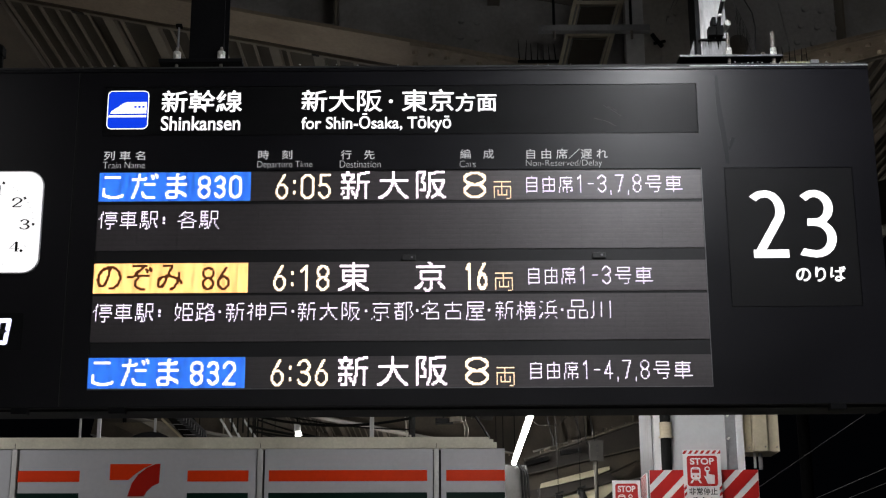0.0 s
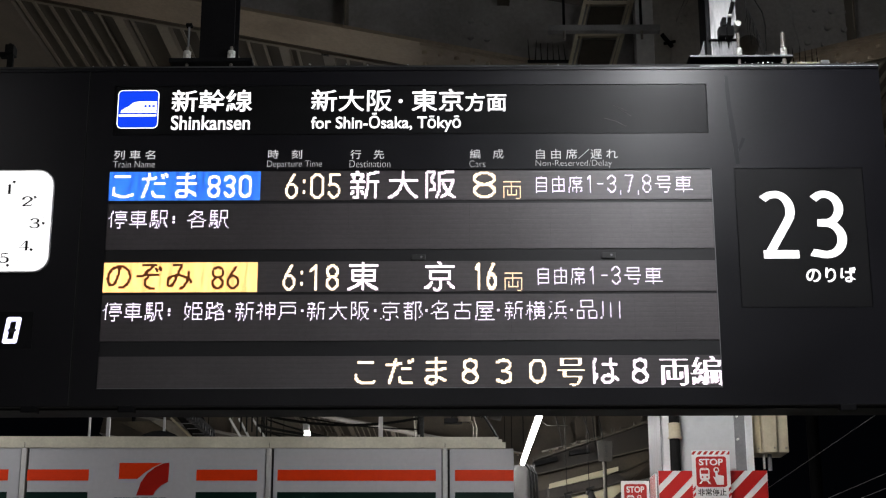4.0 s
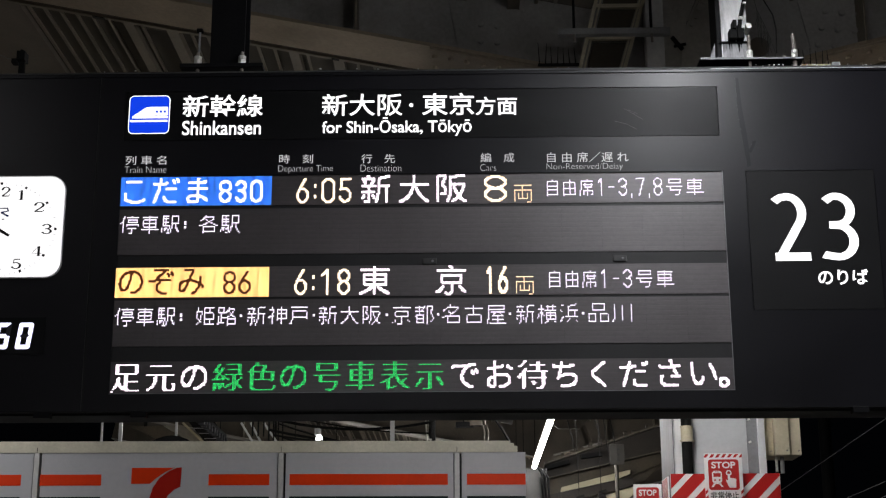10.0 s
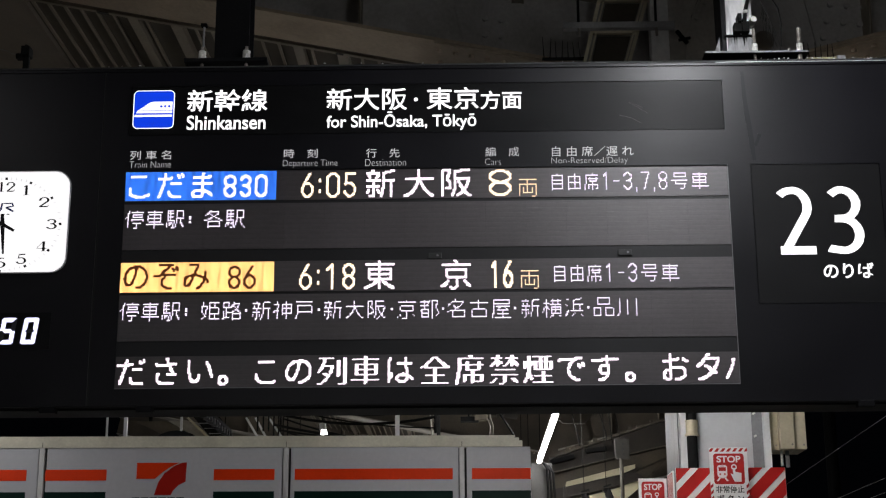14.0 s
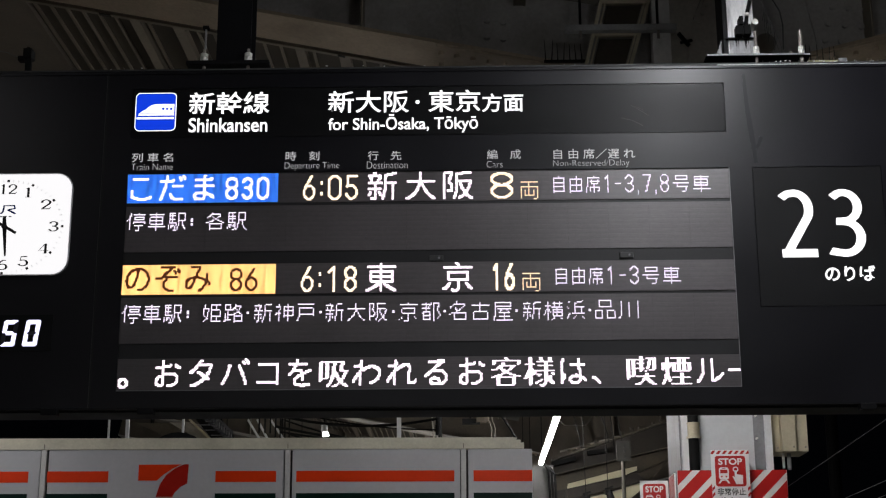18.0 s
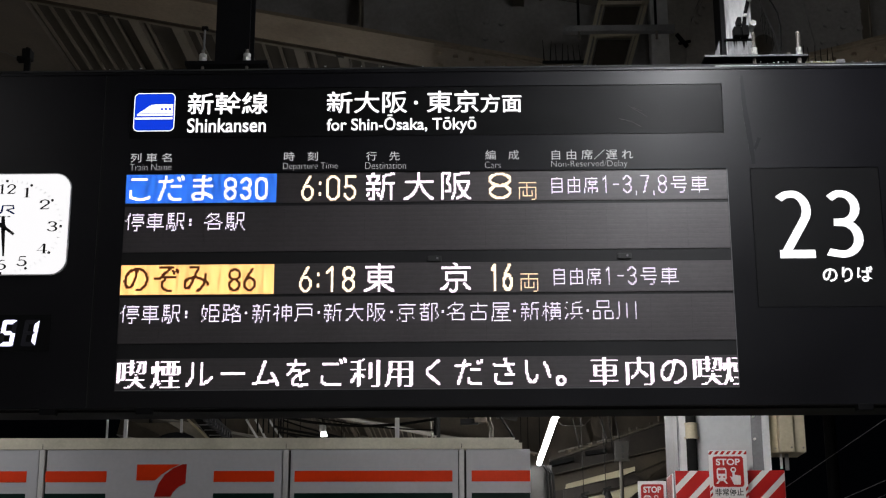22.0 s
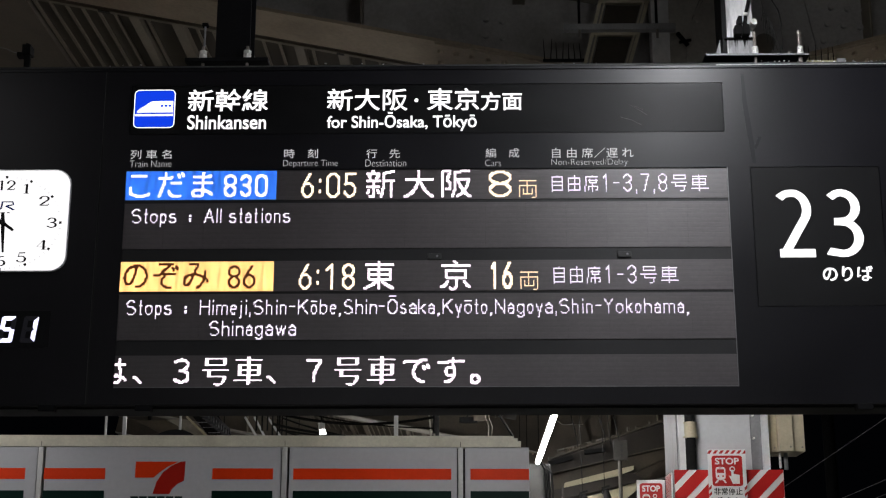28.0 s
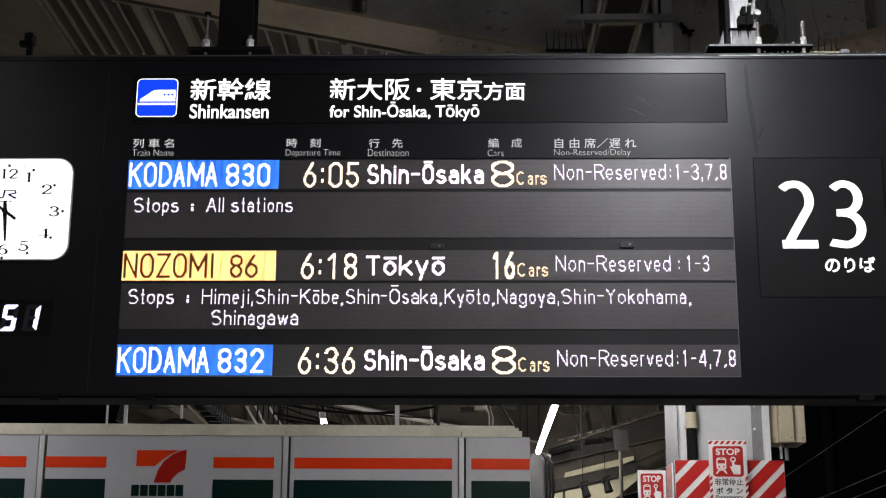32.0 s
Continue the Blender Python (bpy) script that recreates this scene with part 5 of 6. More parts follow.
part("coupling", rod((3.069, 4.13, 3.24), (3.069, 4.13, 3.345), 0.044, 16), CREAM_BOX, pipe, "cream pipe coupling")
for z, r in ((3.243, 0.053), (3.342, 0.048)):
    part("collar", rod((3.069, 4.13, z - 0.006), (3.069, 4.13, z + 0.006), r, 16), CREAM_BOX, pipe)
for z in (3.235, 3.395, 2.95, 2.7):
    part("bolt", rod((3.51, 4.11, z), (3.51, 4.145, z), 0.008, 8), ZINC, column)
boxes = thing("cable_boxes", (3.74, 4.2, 3.12), "cream painted steel cable boxes on the column", "cable box")
for x0, x1, y in ((3.613, 3.675, 4.14), (3.680, 3.778, 4.09), (3.783, 3.862, 4.11)):
    bx = part("box", solid((x0, x1, y, y + 0.3, 3.140, 3.75), bevel=0.003), CREAM_BOX, boxes)
    part("knob", rod((x1 - 0.02, y - 0.006, 3.17), (x1 - 0.02, y, 3.17), 0.007, 8), RUSTY, bx)
part("gland", rod((3.702, 4.2, 3.035), (3.702, 4.2, 3.14), 0.009, 10), ZINC, boxes)
part("gland", rod((3.742, 4.2, 3.025), (3.742, 4.2, 3.14), 0.014, 10), GREY_PLATE, boxes)


def stripe_board(x0, x1, y, z0, z1, first, name, label):
    """Board with red and white diagonal stripes; each red stripe a sheet of its own."""
    t = thing(name, ((x0 + x1) / 2, y, z0), label, "warning board", "striped boards")
    part("board", solid((x0, x1, y, y + 0.012, z0, z1)), SIGN_WHITE, t)
    w, red = 0.168, 0.112
    k = -12
    while k * w < (x1 - x0) + 2 * (z1 - z0):
        # the first red stripe ends this far along the top edge
        c0, c1 = x0 + first - red + k * w, x0 + first + k * w
        poly = [(c0 - (z1 - z0), z0), (c1 - (z1 - z0), z0), (c1, z1), (c0, z1)]
        poly = clip_poly(poly, x0 + 0.002, x1 - 0.002)
        if len(poly) > 2:
            part("red_stripe", plate(poly, y - 0.002, y - 0.0003), SIGN_RED, t)
        k += 1
    return t


def clip_poly(poly, a, b):
    for s, lim in ((1, a), (-1, -b)):
        out = []
        for (x, z), (u, v) in zip(poly, poly[1:] + poly[:1]):
            p, q = s * x - lim, s * u - lim
            if p >= 0:
                out.append((x, z))
            if (p >= 0) != (q >= 0):
                f = p / (p - q)
                out.append((x + (u - x) * f, z + (v - z) * f))
        poly = out
    return poly


stripe_board(2.930, 3.195, 4.04, 2.35, 3.005, 0.105, "warning_board", "red and white diagonally striped board on the column")
stripe_board(3.417, 3.685, 4.04, 2.35, 3.005, 0.113, "warning_board", "red and white diagonally striped board on the column")


def stop_sign(x0, x1, z1, y, full):
    """Emergency stop button sign: red field, word, train and hand shapes."""
    s = x1 - x0
    t = thing("emergency_sign", ((x0 + x1) / 2, y, z1 - 3 * s), "white and red emergency stop button sign", "sign", "emergency signs")
    b = part("plate", solid((x0, x1, y, y + 0.01, z1 - 2.6 * s, z1), bevel=0.002), SIGN_WHITE, t)
    P = lambda u: x0 + u * s
    Q = lambda v: z1 - v * s * (1.0 if full else 1.28)
    if full:
        for k in range(7):
            poly = clip_poly([(P(k * 0.155 - 0.02), Q(0.11)), (P(k * 0.155 + 0.06), Q(0.11)), (P(k * 0.155 + 0.13), Q(0.02)), (P(k * 0.155 + 0.05), Q(0.02))], P(0.0), P(1.0))
            part("edge_stripe", plate(poly, y - 0.0015, y), SIGN_RED, b)
        for k in range(9):
            for u0, u1 in ((0.0, 0.07), (0.93, 1.0)):
                v = 0.98 + 0.16 * k
                part("edge_stripe", plate([(P(u0), Q(v + 0.10)), (P(u1), Q(v + 0.03)), (P(u1), Q(v - 0.05)), (P(u0), Q(v + 0.02))], y - 0.0015, y), SIGN_RED, b)
    o = 0.16 if full else 0.09
    field = part("red_field", plate(rounded(P(0.1), P(0.9), Q(o + 0.8), Q(o), 0.02), y - 0.0015, y), SIGN_RED, b)
    lettering("word", "STOP", (P(0.185), P(0.815), Q(o + 0.235), Q(o + 0.06)), y - 0.0025, SIGN_WHITE, field, 0.03)
    tr = [rounded(P(0.19), P(0.45), Q(o + 0.62), Q(o + 0.30), 0.018)]
    part("train_sign", plate(tr[0], y - 0.0025, y - 0.0016), SIGN_WHITE, field)
    for u0, u1, v0, v1 in ((0.225, 0.415, 0.36, 0.455), (0.24, 0.28, 0.52, 0.56), (0.36, 0.40, 0.52, 0.56), (0.27, 0.37, 0.32, 0.335)):
        part("train_sign_gap", solid((P(u0), P(u1), y - 0.0034, y - 0.0026, Q(o + v1), Q(o + v0))), SIGN_RED, field)
    part("rail_sign", plate([(P(0.16), Q(o + 0.72)), (P(0.215), Q(o + 0.72)), (P(0.27), Q(o + 0.645)), (P(0.37), Q(o + 0.645)), (P(0.425), Q(o + 0.72)), (P(0.48), Q(o + 0.72)), (P(0.41), Q(o + 0.625)), (P(0.23), Q(o + 0.625))], y - 0.0025, y - 0.0016), SIGN_WHITE, field)
    part("hand_sign", plate([(P(0.535), Q(o + 0.52)), (P(0.60), Q(o + 0.55)), (P(0.60), Q(o + 0.38)), (P(0.66), Q(o + 0.38)), (P(0.66), Q(o + 0.48)), (P(0.82), Q(o + 0.51)), (P(0.81), Q(o + 0.74)), (P(0.63), Q(o + 0.74))], y - 0.0025, y - 0.0016), SIGN_WHITE, field)
    ring = bmesh.new()
    for k in range(16):
        a0, a1 = 2 * math.pi * k / 16, 2 * math.pi * (k + 1) / 16
        cx, cz, ro, ri = P(0.63), Q(o + 0.355), 0.075 * s, 0.045 * s
        plate([(cx + r * math.cos(a), cz + r * math.sin(a)) for r, a in ((ri, a0), (ro, a0), (ro, a1), (ri, a1))], y - 0.0025, y - 0.0016, ring)
    part("ring_sign", ring, SIGN_WHITE, field)
    lettering("sign_text", "非常停止", (P(0.13), P(0.87), Q(o + 1.03), Q(o + 0.84)), y - 0.0025, INK, b, 0.014)
    lettering("sign_text", "ボ タ ン", (P(0.15), P(0.85), Q(o + 1.25), Q(o + 1.08)), y - 0.0025, INK, b, 0.025)
    lettering("sign_text", "Emergency", (P(0.15), P(0.85), Q(o + 1.40), Q(o + 1.28)), y - 0.0025, INK, b, 0.012)


stop_sign(3.161, 3.423, 3.140, 4.00, True)
stop_sign(2.678, 2.874, 2.943, 4.10, False)
side_board = thing("warning_board", (2.92, 4.2, 2.35), "red and white striped board seen edge-on beside the column", "warning board", "striped boards")
part("board", solid((2.905, 2.916, 4.02, 4.30, 2.3, 2.985)), SIGN_WHITE, side_board)
for k in range(5):
    part("red_stripe", solid((2.9035, 2.905, 4.03 + 0.055 * k, 4.055 + 0.055 * k, 2.3, 2.98)), SIGN_RED, side_board)

# ---------------------------------------------------------------- lamps
# the lamps over the kiosk's end and the clock panel are unseen additions
for runs, lx, lz in ((LAMP_RUNS, LAMP_X, LAMP_Z), (LAMP2_RUNS, LAMP2_X, LAMP_Z), ([SIGN_LAMP[2:]], SIGN_LAMP[0], SIGN_LAMP[1]), ([PANEL_FILL_LAMP[2:]], PANEL_FILL_LAMP[0], PANEL_FILL_LAMP[1]), ([KIOSK_FILL_LAMP[1:]], KIOSK_FILL_LAMP[0], LAMP_Z)):
    for y0, y1 in runs:
        louvred = lx == LAMP2_X and 4 < y0 < 8
        sign = lx == SIGN_LAMP[0]
        f = thing("tube_lamp", (lx, (y0 + y1) / 2, lz), "fluorescent tube lamp hung under the canopy, lit", "lamp", "tube lamps")
        part("tube", rod((lx, y0 + 0.03, lz), (lx, y1 - 0.03, lz), 0.011 if louvred else 0.028, 14), TUBE_DIM if louvred or lx in (PANEL_FILL_LAMP[0], KIOSK_FILL_LAMP[0]) else TUBE if y0 > 4.5 else TUBE_STRONG if y0 < -6 else TUBE_NEAR if sign else TUBE_MID, f, "lit white tube")
        # the tube before the board hangs well clear of its batten
        up, w = (0.16, 0.02) if sign else (0.035, 0.02 if y0 > 4.5 else 0.06)
        part("fixture", solid((lx - w, lx + w, y0, y1, lz + up, lz + up + 0.04), bevel=0.004), CABLE if louvred else WHITE_EDGE, f)
        for y in (y0 + 0.015, y1 - 0.015):
            part("lampholder", solid((lx - 0.018, lx + 0.018, y - 0.015, y + 0.015, lz - 0.02, lz + up + 0.005), bevel=0.003), WHITE_EDGE, f)
        if louvred:
            for k in range(16):
                yy = y0 + 0.08 + 0.15 * k
                part("louvre_blade", solid((lx - 0.03, lx + 0.03, yy, yy + 0.06, lz - 0.03, lz + 0.03)), HANGER, f)
        for y in (3.0,) if lx == KIOSK_FILL_LAMP[0] else (y1 - 0.3,) if y0 == 1.2 else (y0 + 0.3, y1 - 0.3):
            part("hanger_rod", rod((lx, y, lz + up + 0.035), (lx, y, roof_z(lx)), 0.006, 6), CABLE, f)
bulb_lamp = thing("bulb_lamp", (0.188, 7.04, 3.72), "small white lit bulb in a socket under the canopy", "lamp")
bm = bmesh.new()
rod((0.192, 7.04, 3.690), (0.186, 7.04, 3.735), 0.031, 14, bm, 0.022)
part("bulb", bm, BULB, bulb_lamp)
part("socket", rod((0.18, 7.04, 3.73), (0.178, 7.04, 3.81), 0.03, 12), WHITE_EDGE, bulb_lamp)
part("flex", rod((0.178, 7.04, 3.81), (0.178, 7.04, roof_z(0.178)), 0.008, 6), CABLE, bulb_lamp)

# ---------------------------------------------------------------- roof clutter above the board
ladder = thing("cable_ladder", (2.4, 1.86, 5.0), "cream steel cable ladder hung under the canopy", "cable ladder")
LB, LT = 4.95, 6.0
lx = lambda x, z: x + (z - 5.2) * (0.25 if x < 2.35 else 0.294)
for x, w in ((2.226, 0.020), (2.253, 0.010), (2.470, 0.010), (2.492, 0.020)):
    part("rail", bar((lx(x, LB), 1.86, LB), (lx(x, LT), 1.86, LT), 0.03, w), CREAM_BOX, ladder)
for z in (5.08, 5.308, 5.513, 5.72):
    part("rung", bar((lx(2.226, z), 1.86, z), (lx(2.492, z), 1.86, z), 0.03, 0.022), CREAM_BOX, ladder)
for z0, z1 in ((5.09, 5.285), (5.345, 5.495), (5.53, 5.70)):
    part("tray_sheet", plate([(lx(2.268, z0), z0), (lx(2.458, z0), z0), (lx(2.458, z1), z1), (lx(2.268, z1), z1)], 1.87, 1.876), DECK, ladder)
cross_bar = thing("support_angle", (2.43, 1.82, 5.40), "grey steel angle bar across the ladder", "angle bar")
part("leg", solid((2.082, 2.737, 1.80, 1.85, 5.312, 5.319)), surface("galvanised_angle", (0.38, 0.38, 0.38), 0.5, 0.0, 0.35, 6, 80, 0.15, (0.15, 0.15, 0.15), 0.6), cross_bar)
part("leg", solid((2.082, 2.737, 1.80, 1.806, 5.319, 5.349)), surface("galvanised_angle", (0.38, 0.38, 0.38), 0.5, 0.0, 0.35, 6, 80, 0.15, (0.15, 0.15, 0.15), 0.6), cross_bar)
for x in (2.175, 2.63):
    part("bolt", rod((x, 1.81, 5.262), (x, 1.81, 5.312), 0.008, 8), RUSTY, cross_bar)
for x in (2.175, 2.63):
    part("hanger_rod", rod((x, 1.83, 5.315), (x, 1.83, roof_z(x) + 0.01), 0.008, 8), CABLE, cross_bar)
single("roof_post", solid((2.602, 2.708, 1.86, 1.97, 4.2, 5.715), bevel=0.004), surface("grey_post_paint", (0.84, 0.83, 0.81), 0.5, 0, 0.25, 3, 40, 0.1, (0.2, 0.2, 0.2), 0.5), "pale grey steel post under the canopy", "post")
handle = thing("turnbuckle", (2.80, 1.9, 5.29), "small black turnbuckle on a wire", "turnbuckle")
part("body", bar((2.76, 1.9, 5.33), (2.82, 1.9, 5.25), 0.02, 0.02), CABLE, handle)
part("cross_pin", bar((2.77, 1.9, 5.27), (2.84, 1.9, 5.285), 0.014, 0.014), CABLE, handle)
for x0, n, zb, y in ((1.976, 7, 5.20, 1.98), (3.05, 9, 5.12, 2.0), (3.52, 6, 5.16, 2.0)):
    sp = thing("bird_spikes", (x0, y, zb), "row of dark bird spikes on the girder", "bird spikes", "bird spikes")
    part("strip", solid((x0 - 0.01, x0 + 0.036 * n, y - 0.01, y + 0.01, zb - 0.012, zb)), CABLE, sp)
    for k in range(n):
        part("spike", rod((x0 + 0.036 * k, y, zb), (x0 + 0.036 * k + random.uniform(-0.01, 0.01), y, zb + random.uniform(0.10, 0.14)), 0.004, 5, None, 0.0015), CABLE, sp)
duct2 = bmesh.new()
bmesh.ops.create_cone(duct2, cap_ends=True, segments=20, radius1=0.06, radius2=0.06, depth=0.4, matrix=Matrix.Translation((3.25, 2.0, 5.22)) @ Matrix.Rotation(radians(90), 4, "X"))
single("drain_pipe", duct2, FAR_GIRDER, "dark drain pipe end under the canopy valley", "pipe")
clampb = thing("cable_bracket", (-0.53, 0.15, TOP + 0.018), "black cable bracket with a thin wire on the board", "bracket")
part("stem", solid((-0.545, -0.517, 0.14, 0.16, TOP + 0.018, 4.47), bevel=0.002), CABLE, clampb)
part("jaw", solid((-0.552, -0.512, 0.12, 0.18, 4.465, 4.512), (-0.578, -0.55, 0.13, 0.17, 4.455, 4.478), bevel=0.004), CABLE, clampb)
part("screw", rod((-0.538, 0.15, 4.51), (-0.536, 0.15, 4.526), 0.008, 8), CABLE, clampb)
cable([(-0.57, 0.15, 4.478), (-0.60, 0.15, 4.484), (-0.63, 0.15, 4.50), (-0.70, 0.16, 4.52), (-0.80, 0.16, 4.40), (-0.82, 0.16, TOP + 0.02)], 0.0022, "wire", clampb, GREY_PLATE)

conduit = thing("conduit", (1.2, 8.3, 3.9), "thin grey bent conduit under the canopy", "conduit")
for dx in (0.0, 0.035):
    cable([(1.13 + dx, 8.3, roof_z(1.2)), (1.13 + dx, 8.3, 4.2), (1.12 + dx, 8.3, 4.06), (1.135 + dx, 8.3, 3.88), (1.15 + dx, 8.3, 3.2)], 0.008, "pipe", conduit, FAR_FLANGE)

# ---------------------------------------------------------------- far end of the platform, beyond the kiosk
hut = thing("service_hut", (2.25, 8.6, 0), "pale grey service hut beside the kiosk", "hut")
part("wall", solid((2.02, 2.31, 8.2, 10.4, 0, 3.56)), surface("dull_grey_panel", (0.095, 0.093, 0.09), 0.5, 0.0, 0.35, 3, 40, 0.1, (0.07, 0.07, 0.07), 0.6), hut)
for k, (x, z) in enumerate(((2.235, 3.72), (2.265, 3.70), (2.295, 3.68))):
    cable([(x - 0.02, 8.15, z - 0.15), (x + 0.02, 8.12, z - 0.22), (x + 0.03, 8.12, z - 0.45), (x + 0.0, 8.12, z - 0.9)], 0.012, "cable", hut)
pole = thing("signal_pole", (2.985, 8.0, 0), "white steel pole with a drilled head plate", "pole")
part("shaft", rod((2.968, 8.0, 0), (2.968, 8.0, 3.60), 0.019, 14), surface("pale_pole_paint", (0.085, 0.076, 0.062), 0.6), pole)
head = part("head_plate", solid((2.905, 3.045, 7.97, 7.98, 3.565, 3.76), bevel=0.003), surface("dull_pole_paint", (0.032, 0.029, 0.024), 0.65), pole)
for z in (3.61, 3.66, 3.71):
    part("hole", rod((2.985, 7.965, z), (2.985, 7.972, z), 0.014, 10), INK, head)
for x, y, z in ((2.66, 8.5, 3.24), (2.88, 8.5, 3.29)):
    sp = thing("spotlight", (x, y, z), "small black spotlight on a bracket under the canopy", "spotlight", "spotlights")
    part("body", rod((x - 0.012, y, z + 0.045), (x + 0.014, y - 0.03, z - 0.07), 0.030, 14, None, 0.045), CABLE, sp)
    part("cooling_fins", solid((x - 0.045, x + 0.02, y - 0.03, y + 0.03, z + 0.01, z + 0.055), bevel=0.004), CABLE, sp)
    part("bracket", bar((x - 0.05, y, z + 0.065), (x + 0.03, y, z + 0.09), 0.02, 0.02), CABLE, sp)
    part("stem", rod((x - 0.02, y, z + 0.08), (x - 0.06, y, roof_z(x)), 0.0035, 6), CABLE, sp)
WING_DARK = surface("grimy_wing_paint", (0.026, 0.020, 0.014), 0.7, 0.0, 0.5, 2.5, 30, 0.2, (0.02, 0.016, 0.012), 0.8)
WING_BROWN = surface("brown_wing_paint", (0.060, 0.046, 0.028), 0.65, 0.0, 0.5, 2.0, 30, 0.2, (0.03, 0.024, 0.016), 0.8)
WING_PALE = surface("pale_wing_paint", (0.10, 0.083, 0.058), 0.6, 0.0, 0.5, 3.0, 40, 0.2, (0.05, 0.04, 0.03), 0.8)
HAUNCH = surface("pale_haunch_paint", (0.60, 0.57, 0.52), 0.6, 0.0, 0.35, 2.2, 40, 0.12, (0.20, 0.16, 0.12), 0.7)
haunch = thing("haunch_plate", (2.9, 1.95, 5.3), "pale brown riveted haunch plate under the canopy valley", "haunch plate", kind="structure")
part("plate", plate([(2.81, 5.10), (2.995, 5.10), (2.995, 5.70), (2.975, 5.66), (2.925, 5.545), (2.866, 5.45), (2.824, 5.33)], 1.93, 1.95), HAUNCH, haunch)
part("back_plate", plate([(2.715, 5.08), (2.83, 5.08), (2.86, 5.45), (2.96, 5.70), (2.715, 5.70)], 1.955, 1.97), HAUNCH, haunch)
part("rim", bar((2.866, 1.925, 5.45), (2.985, 1.925, 5.69), 0.03, 0.012), HAUNCH, haunch)
for k in range(5):
    part("rivet", rod((2.886 + 0.026 * k, 1.915, 5.42 + 0.05 * k), (2.886 + 0.026 * k, 1.93, 5.42 + 0.05 * k), 0.013, 8), HAUNCH, haunch)
wing = thing("canopy_wing", (3.1, 12.2, 3.9), "brown and cream beams of the far canopy wing, lit from below", "canopy", kind="structure")
GROW = 18.3 / 17.1


def spread(points):
    """Points of the wing's cross-section, drawn at 11 m and carried back to where it stands."""
    return [(1.51 + (x - 1.51) * GROW, 1.80 + (z - 1.80) * GROW) for x, z in points]


# lit_strip and pale_board have their lamplight put into the colour
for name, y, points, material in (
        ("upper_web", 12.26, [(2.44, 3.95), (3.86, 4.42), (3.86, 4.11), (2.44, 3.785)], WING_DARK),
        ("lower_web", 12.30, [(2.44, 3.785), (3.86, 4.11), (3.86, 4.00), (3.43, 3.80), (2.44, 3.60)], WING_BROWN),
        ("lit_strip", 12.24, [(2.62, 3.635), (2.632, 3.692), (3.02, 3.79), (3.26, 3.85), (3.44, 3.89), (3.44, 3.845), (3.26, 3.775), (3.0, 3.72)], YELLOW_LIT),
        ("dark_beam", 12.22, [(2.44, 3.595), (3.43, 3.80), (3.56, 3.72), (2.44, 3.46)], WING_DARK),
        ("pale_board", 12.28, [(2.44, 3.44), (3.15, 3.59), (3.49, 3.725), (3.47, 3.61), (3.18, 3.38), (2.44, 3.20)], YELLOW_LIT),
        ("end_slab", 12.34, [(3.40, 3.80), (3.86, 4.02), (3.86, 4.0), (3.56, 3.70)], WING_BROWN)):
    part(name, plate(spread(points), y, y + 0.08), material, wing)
for a, b, h, y, material in (((2.44, 3.96), (3.86, 4.425), 0.030, 12.16, WING_PALE), ((2.44, 3.785), (3.86, 4.112), 0.012, 12.20, WING_PALE), ((2.44, 3.90), (2.72, 3.97), 0.05, 12.12, CABLE), ((2.86, 4.03), (3.10, 4.06), 0.05, 12.12, CABLE)):
    (xa, za), (xb, zb) = spread((a, b))
    part("ledge", bar((xa, y, za), (xb, y, zb), 0.10, h), material, wing)
for k in range(9):
    x = 2.60 + 0.125 * k + random.uniform(-0.03, 0.03)
    (xa, za), = spread(((x, 3.99 + 0.327 * (x - 2.44)),))
    part("bolt_plate", solid((xa, xa + random.uniform(0.03, 0.10), 12.10, 12.16, za - 0.02, za + random.uniform(0.01, 0.04)), bevel=0.004), WING_BROWN, wing)
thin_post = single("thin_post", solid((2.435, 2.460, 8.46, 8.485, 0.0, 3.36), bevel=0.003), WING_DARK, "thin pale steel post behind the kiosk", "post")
for xa, za, xb, zb in ((2.64, 4.45, 2.72, 4.10), (2.94, 4.45, 3.03, 4.15), (3.06, 4.45, 3.09, 4.12), (3.12, 4.45, 3.18, 4.15)):
    hang = thing("hanging_cable", (xa, 10.2, roof_z(xa)), "thin dark cable hanging from the canopy", "cable", "hanging cables")
    cable([(xa - 0.06, 10.2, roof_z(xa)), (xa, 10.2, za), (xb, 10.2, zb), (xb + 0.01, 10.2, zb - 0.10)], 0.0055, "cable", hang)
frame_left = thing("roof_brace", (-1.2, 9.2, 3.9), "brown steel bracing and a slotted black grille over the kiosk", "bracing")
for name, y, points, material in (
        ("brace", 9.30, [(-2.05, 4.17), (-1.72, 4.17), (-1.22, 3.93), (-1.55, 3.93)], FAR_GIRDER),
        ("brace", 9.26, [(-1.70, 4.17), (-1.50, 4.17), (-1.08, 3.93), (-1.28, 3.93)], FAR_FLANGE),
        ("grille", 9.22, [(-1.42, 4.20), (-1.14, 4.20), (-0.93, 3.90), (-1.16, 3.90)], CABLE)):
    part(name, plate([(x, z) for x, z in points], y, y + 0.05), material, frame_left)
part("edge_bar", bar((-1.475, 9.2, 4.19), (-1.185, 9.2, 3.92), 0.03, 0.022), CREAM_BOX, frame_left)
for k in range(4):
    z = 3.965 + 0.055 * k
    part("grille_bar", rod((-1.18 - 0.06 * k, 9.2, z), (-0.97 - 0.05 * k, 9.2, z), 0.004, 6), GREY_PLATE, frame_left)
for x0, x1 in ((-0.86, -0.68), (-0.62, -0.42), (-0.76, -0.60)):
    part("edge_bar", bar((x0, 9.24, 4.19), (x1, 9.24, 3.90), 0.03, 0.022), WHITE_EDGE, frame_left)
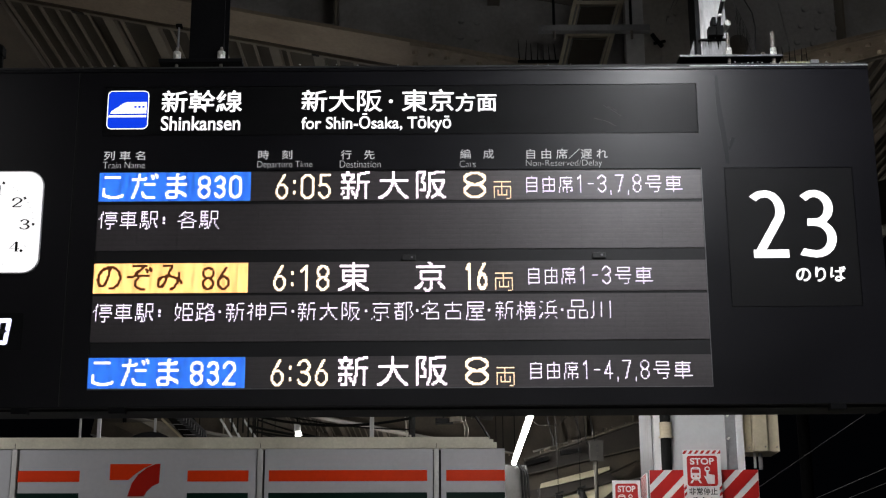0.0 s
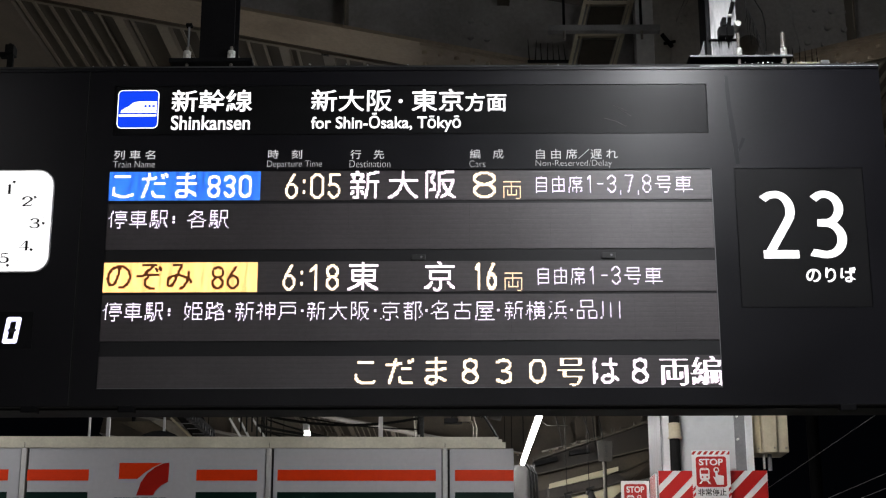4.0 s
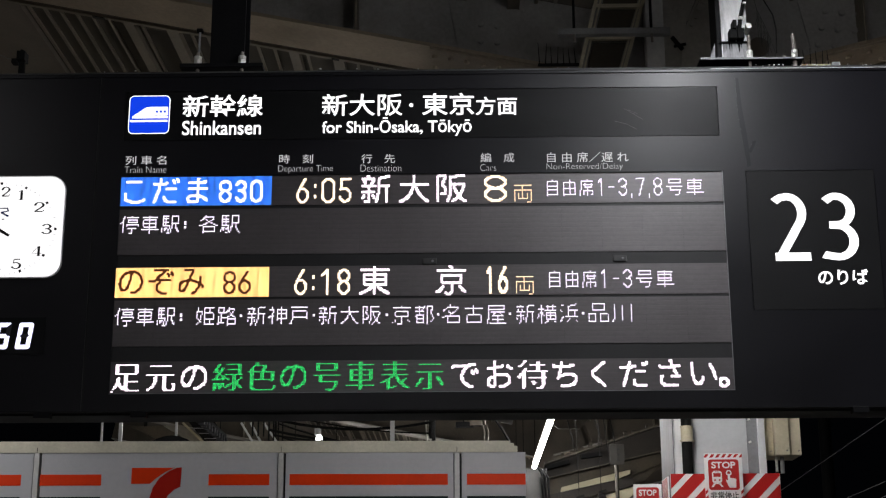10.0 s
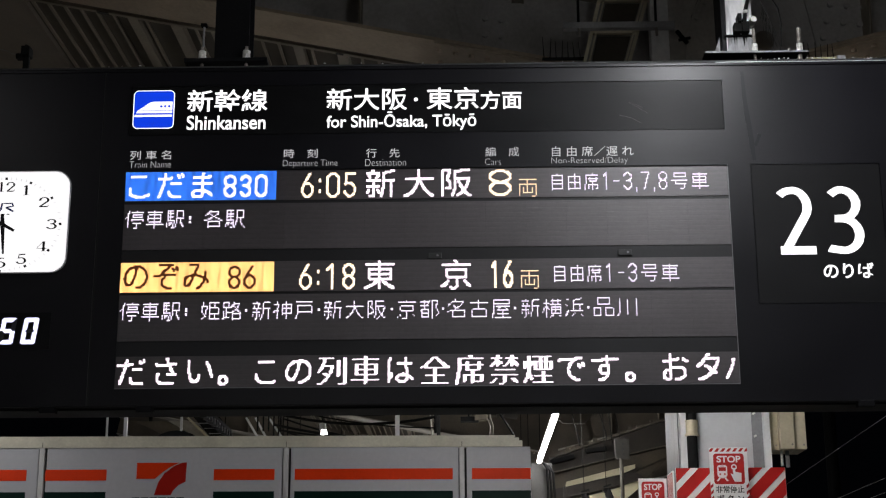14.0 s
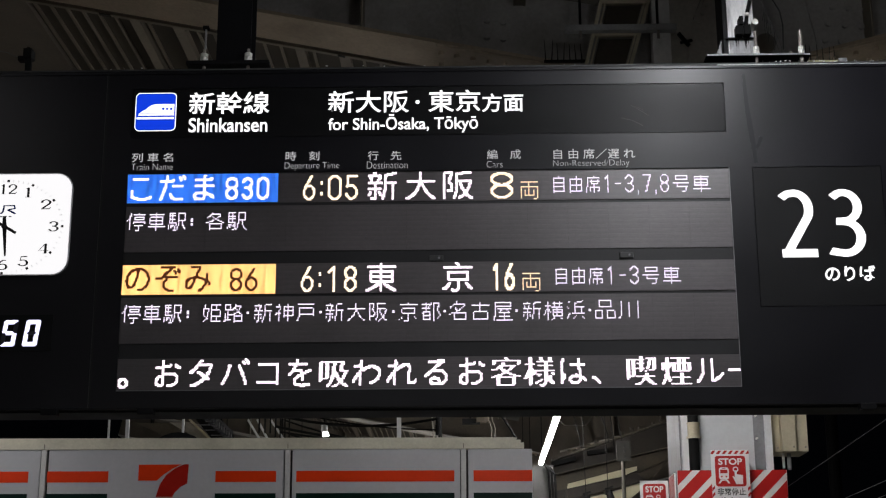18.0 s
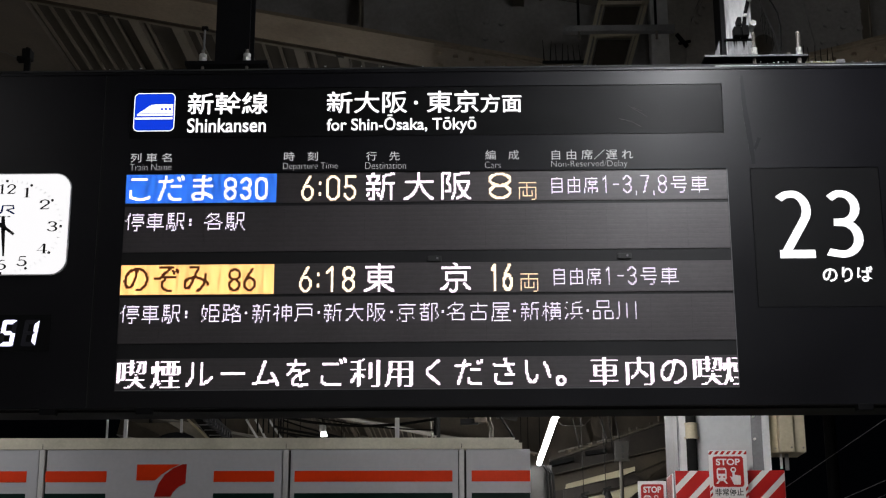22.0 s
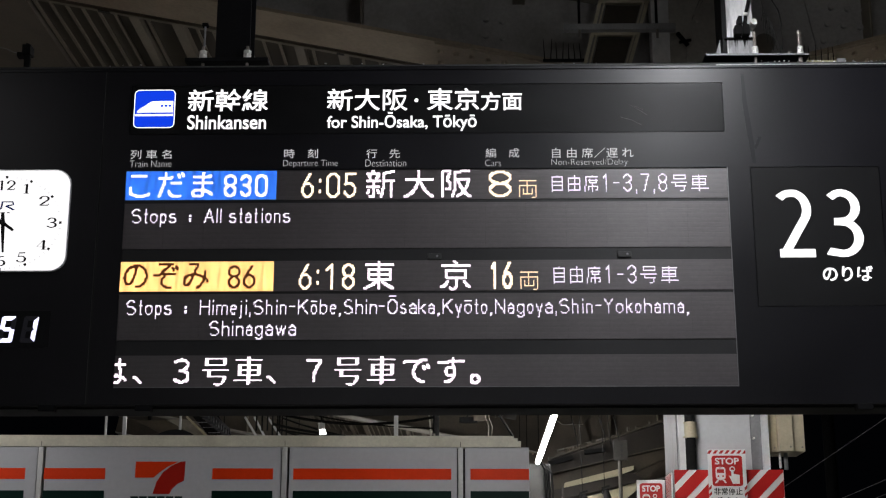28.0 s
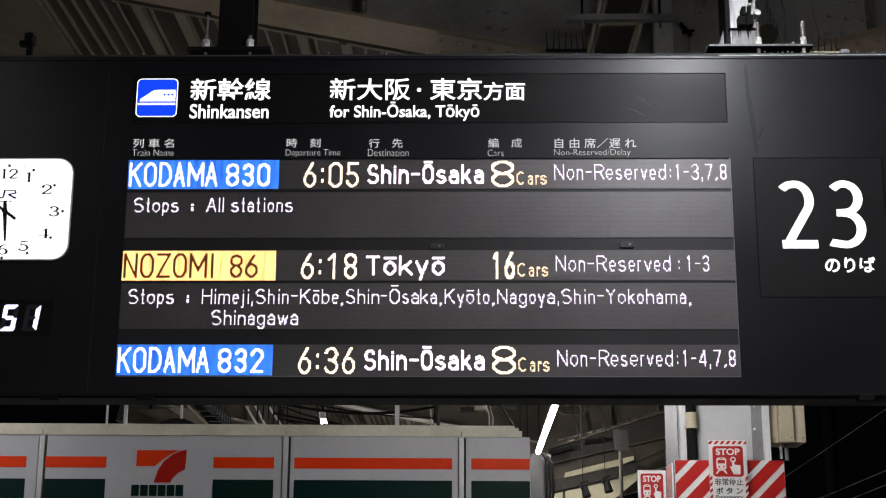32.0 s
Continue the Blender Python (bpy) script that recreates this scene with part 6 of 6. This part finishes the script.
part("tie", rod((-1.9, 9.35, 4.15), (-1.9, 9.35, roof_z(-1.9)), 0.02, 8), CABLE, frame_left)
part("tie", rod((-0.5, 9.3, 4.0), (-0.5, 9.3, roof_z(-0.5)), 0.012, 8), CABLE, frame_left)
junction = thing("ceiling_box", (1.62, 8.4, 4.0), "dark cable box and pale conduits hung over the kiosk", "cable box")
part("box", solid((1.42, 1.60, 8.36, 8.46, 4.00, 4.05), bevel=0.004), HANGER, junction)
part("cover", solid((1.56, 1.68, 8.34, 8.44, 4.01, 4.07), bevel=0.004), FAR_GIRDER, junction)
part("hanger", rod((1.50, 8.4, 4.05), (1.50, 8.4, roof_z(1.5)), 0.008, 6), CABLE, junction)
for dx in (0.0, 0.035):
    cable([(1.67 + dx, 8.4, 4.30), (1.68 + dx, 8.4, 4.04), (1.71 + dx, 8.4, 3.95), (1.70 + dx, 8.4, 3.84), (1.68 + dx, 8.4, 3.4)], 0.008, "conduit", junction, FAR_GIRDER)
cable([(1.80, 8.4, 4.10), (1.88, 8.4, 3.98), (1.95, 8.4, 3.86), (1.99, 8.4, 3.70)], 0.012, "cable", junction)
for k in range(7):
    y = 6.6 + 0.35 * k
    z = 3.86 + 0.05 * (k % 3)
    run = thing("cable_run", (0.3, y, z), "black cables strung across under the canopy", "cable", "cable runs")
    cable(sag((-0.35, y, z + random.uniform(-0.08, 0.2)), (1.2, y + 0.2, z - random.uniform(-0.05, 0.3)), random.uniform(0.02, 0.12)), random.uniform(0.006, 0.014), "cable", run)
    for x in (-0.35, 1.2):
        part("hanger", rod((x, y + (0.2 if x > 0 else 0), z - 0.2), (x, y + (0.2 if x > 0 else 0), roof_z(x) + 0.01), 0.008, 6), CABLE, run)
mast = thing("line_mast", (10.9, 32, -1.35), "dark steel overhead line mast beside the track", "mast")
part("shaft", rod((10.9, 32, -1.35), (10.9, 32, 8.5), 0.16, 14), CABLE, mast)
for x0, z0, x1, z1 in ((8.459, 6.253, 8.331, 5.036), (8.349, 4.591, 8.279, 4.434), (8.55, 4.50, 8.48, 4.25)):
    part("arm", rod((x1 - 0.05, 32, z1), (10.9, 32, z1 + 0.3), 0.03, 8), CABLE, mast)
    wire = thing("overhead_wire", (x1, 32, z1), "thin overhead line wire against the night sky", "wire", "overhead wires")
    cable([(x0, -5, z0), (x1, 32, z1), (x1 - 0.1, 60, z1)], 0.006, "wire", wire, surface("wire_metal", (0.07, 0.07, 0.07), 0.6, 0.0))

# ---------------------------------------------------------------- motion of the lit text and the clocks


def motions():
    base = SIGN.location
    for ob, spans in CHANGES:
        if spans == ALL:
            continue
        home = ob.location.copy()
        away = home + Vector((0, 0.022, 0))
        rows = []
        seen_at = lambda t: any(a <= t < b or (b >= 32 and t >= a) for a, b in spans)
        cuts = sorted({c for s in spans for c in s if 0 < c < 32})
        rows.append((0.0, home if seen_at(0) else away))
        for c in cuts:
            rows.append((c - 1 / 30, home if seen_at(c - 0.01) else away))
            rows.append((c, home if seen_at(c + 0.01) else away))
        rows.append((32.0, home if seen_at(32.0) else away))
        walk(ob, [(t, Matrix.Translation(p)) for t, p in rows])
    for ob, spans in SEGMENTS:
        home = ob.location.copy()
        away = home + Vector((0, 0.03, 0))
        end = spans[0][1]
        walk(ob, [(t, Matrix.Translation(p)) for t, p in ((0, home), (end - 1 / 30, home), (end, away), (32, away))])
    x_right, x_left = 2.655 + 0.45, -0.75
    for i, ob in RUNNING:
        where = lambda t: PITCH * (22.97 + i - 3.75 * t)
        when = lambda x: (22.97 + i - x / PITCH) / 3.75
        a, b = when(x_right), when(x_left)
        a, b = max(a, 0.02), min(b, 31.9)
        times = [a, a + 0.1] + [a + (b - a) * k / 8 for k in range(1, 8)] + [b - 0.1, b]
        rows = [(0.0, where(a))] + [(t, where(t)) for t in times] + [(32.0, where(b))]
        walk(ob, [(t, Matrix.Translation(Vector((x, TEXT_Y, 2.95)) - base)) for t, x in rows])
    turn = lambda deg: Matrix.Rotation(radians(deg), 4, "Y")
    at = Vector((CLK.x, -0.018, CLK.z)) - clock.location
    walk(minute, [(t, Matrix.Translation(at) @ turn(a)) for t, a in ((0, 300), (18.6, 300), (18.7, 306), (32, 306))])
    at = Vector((CLK.x, -0.014, CLK.z)) - clock.location
    walk(hour, [(t, Matrix.Translation(at) @ turn(a)) for t, a in ((0, 175.0), (18.6, 175.0), (18.7, 175.5), (32, 175.5))])


motions()
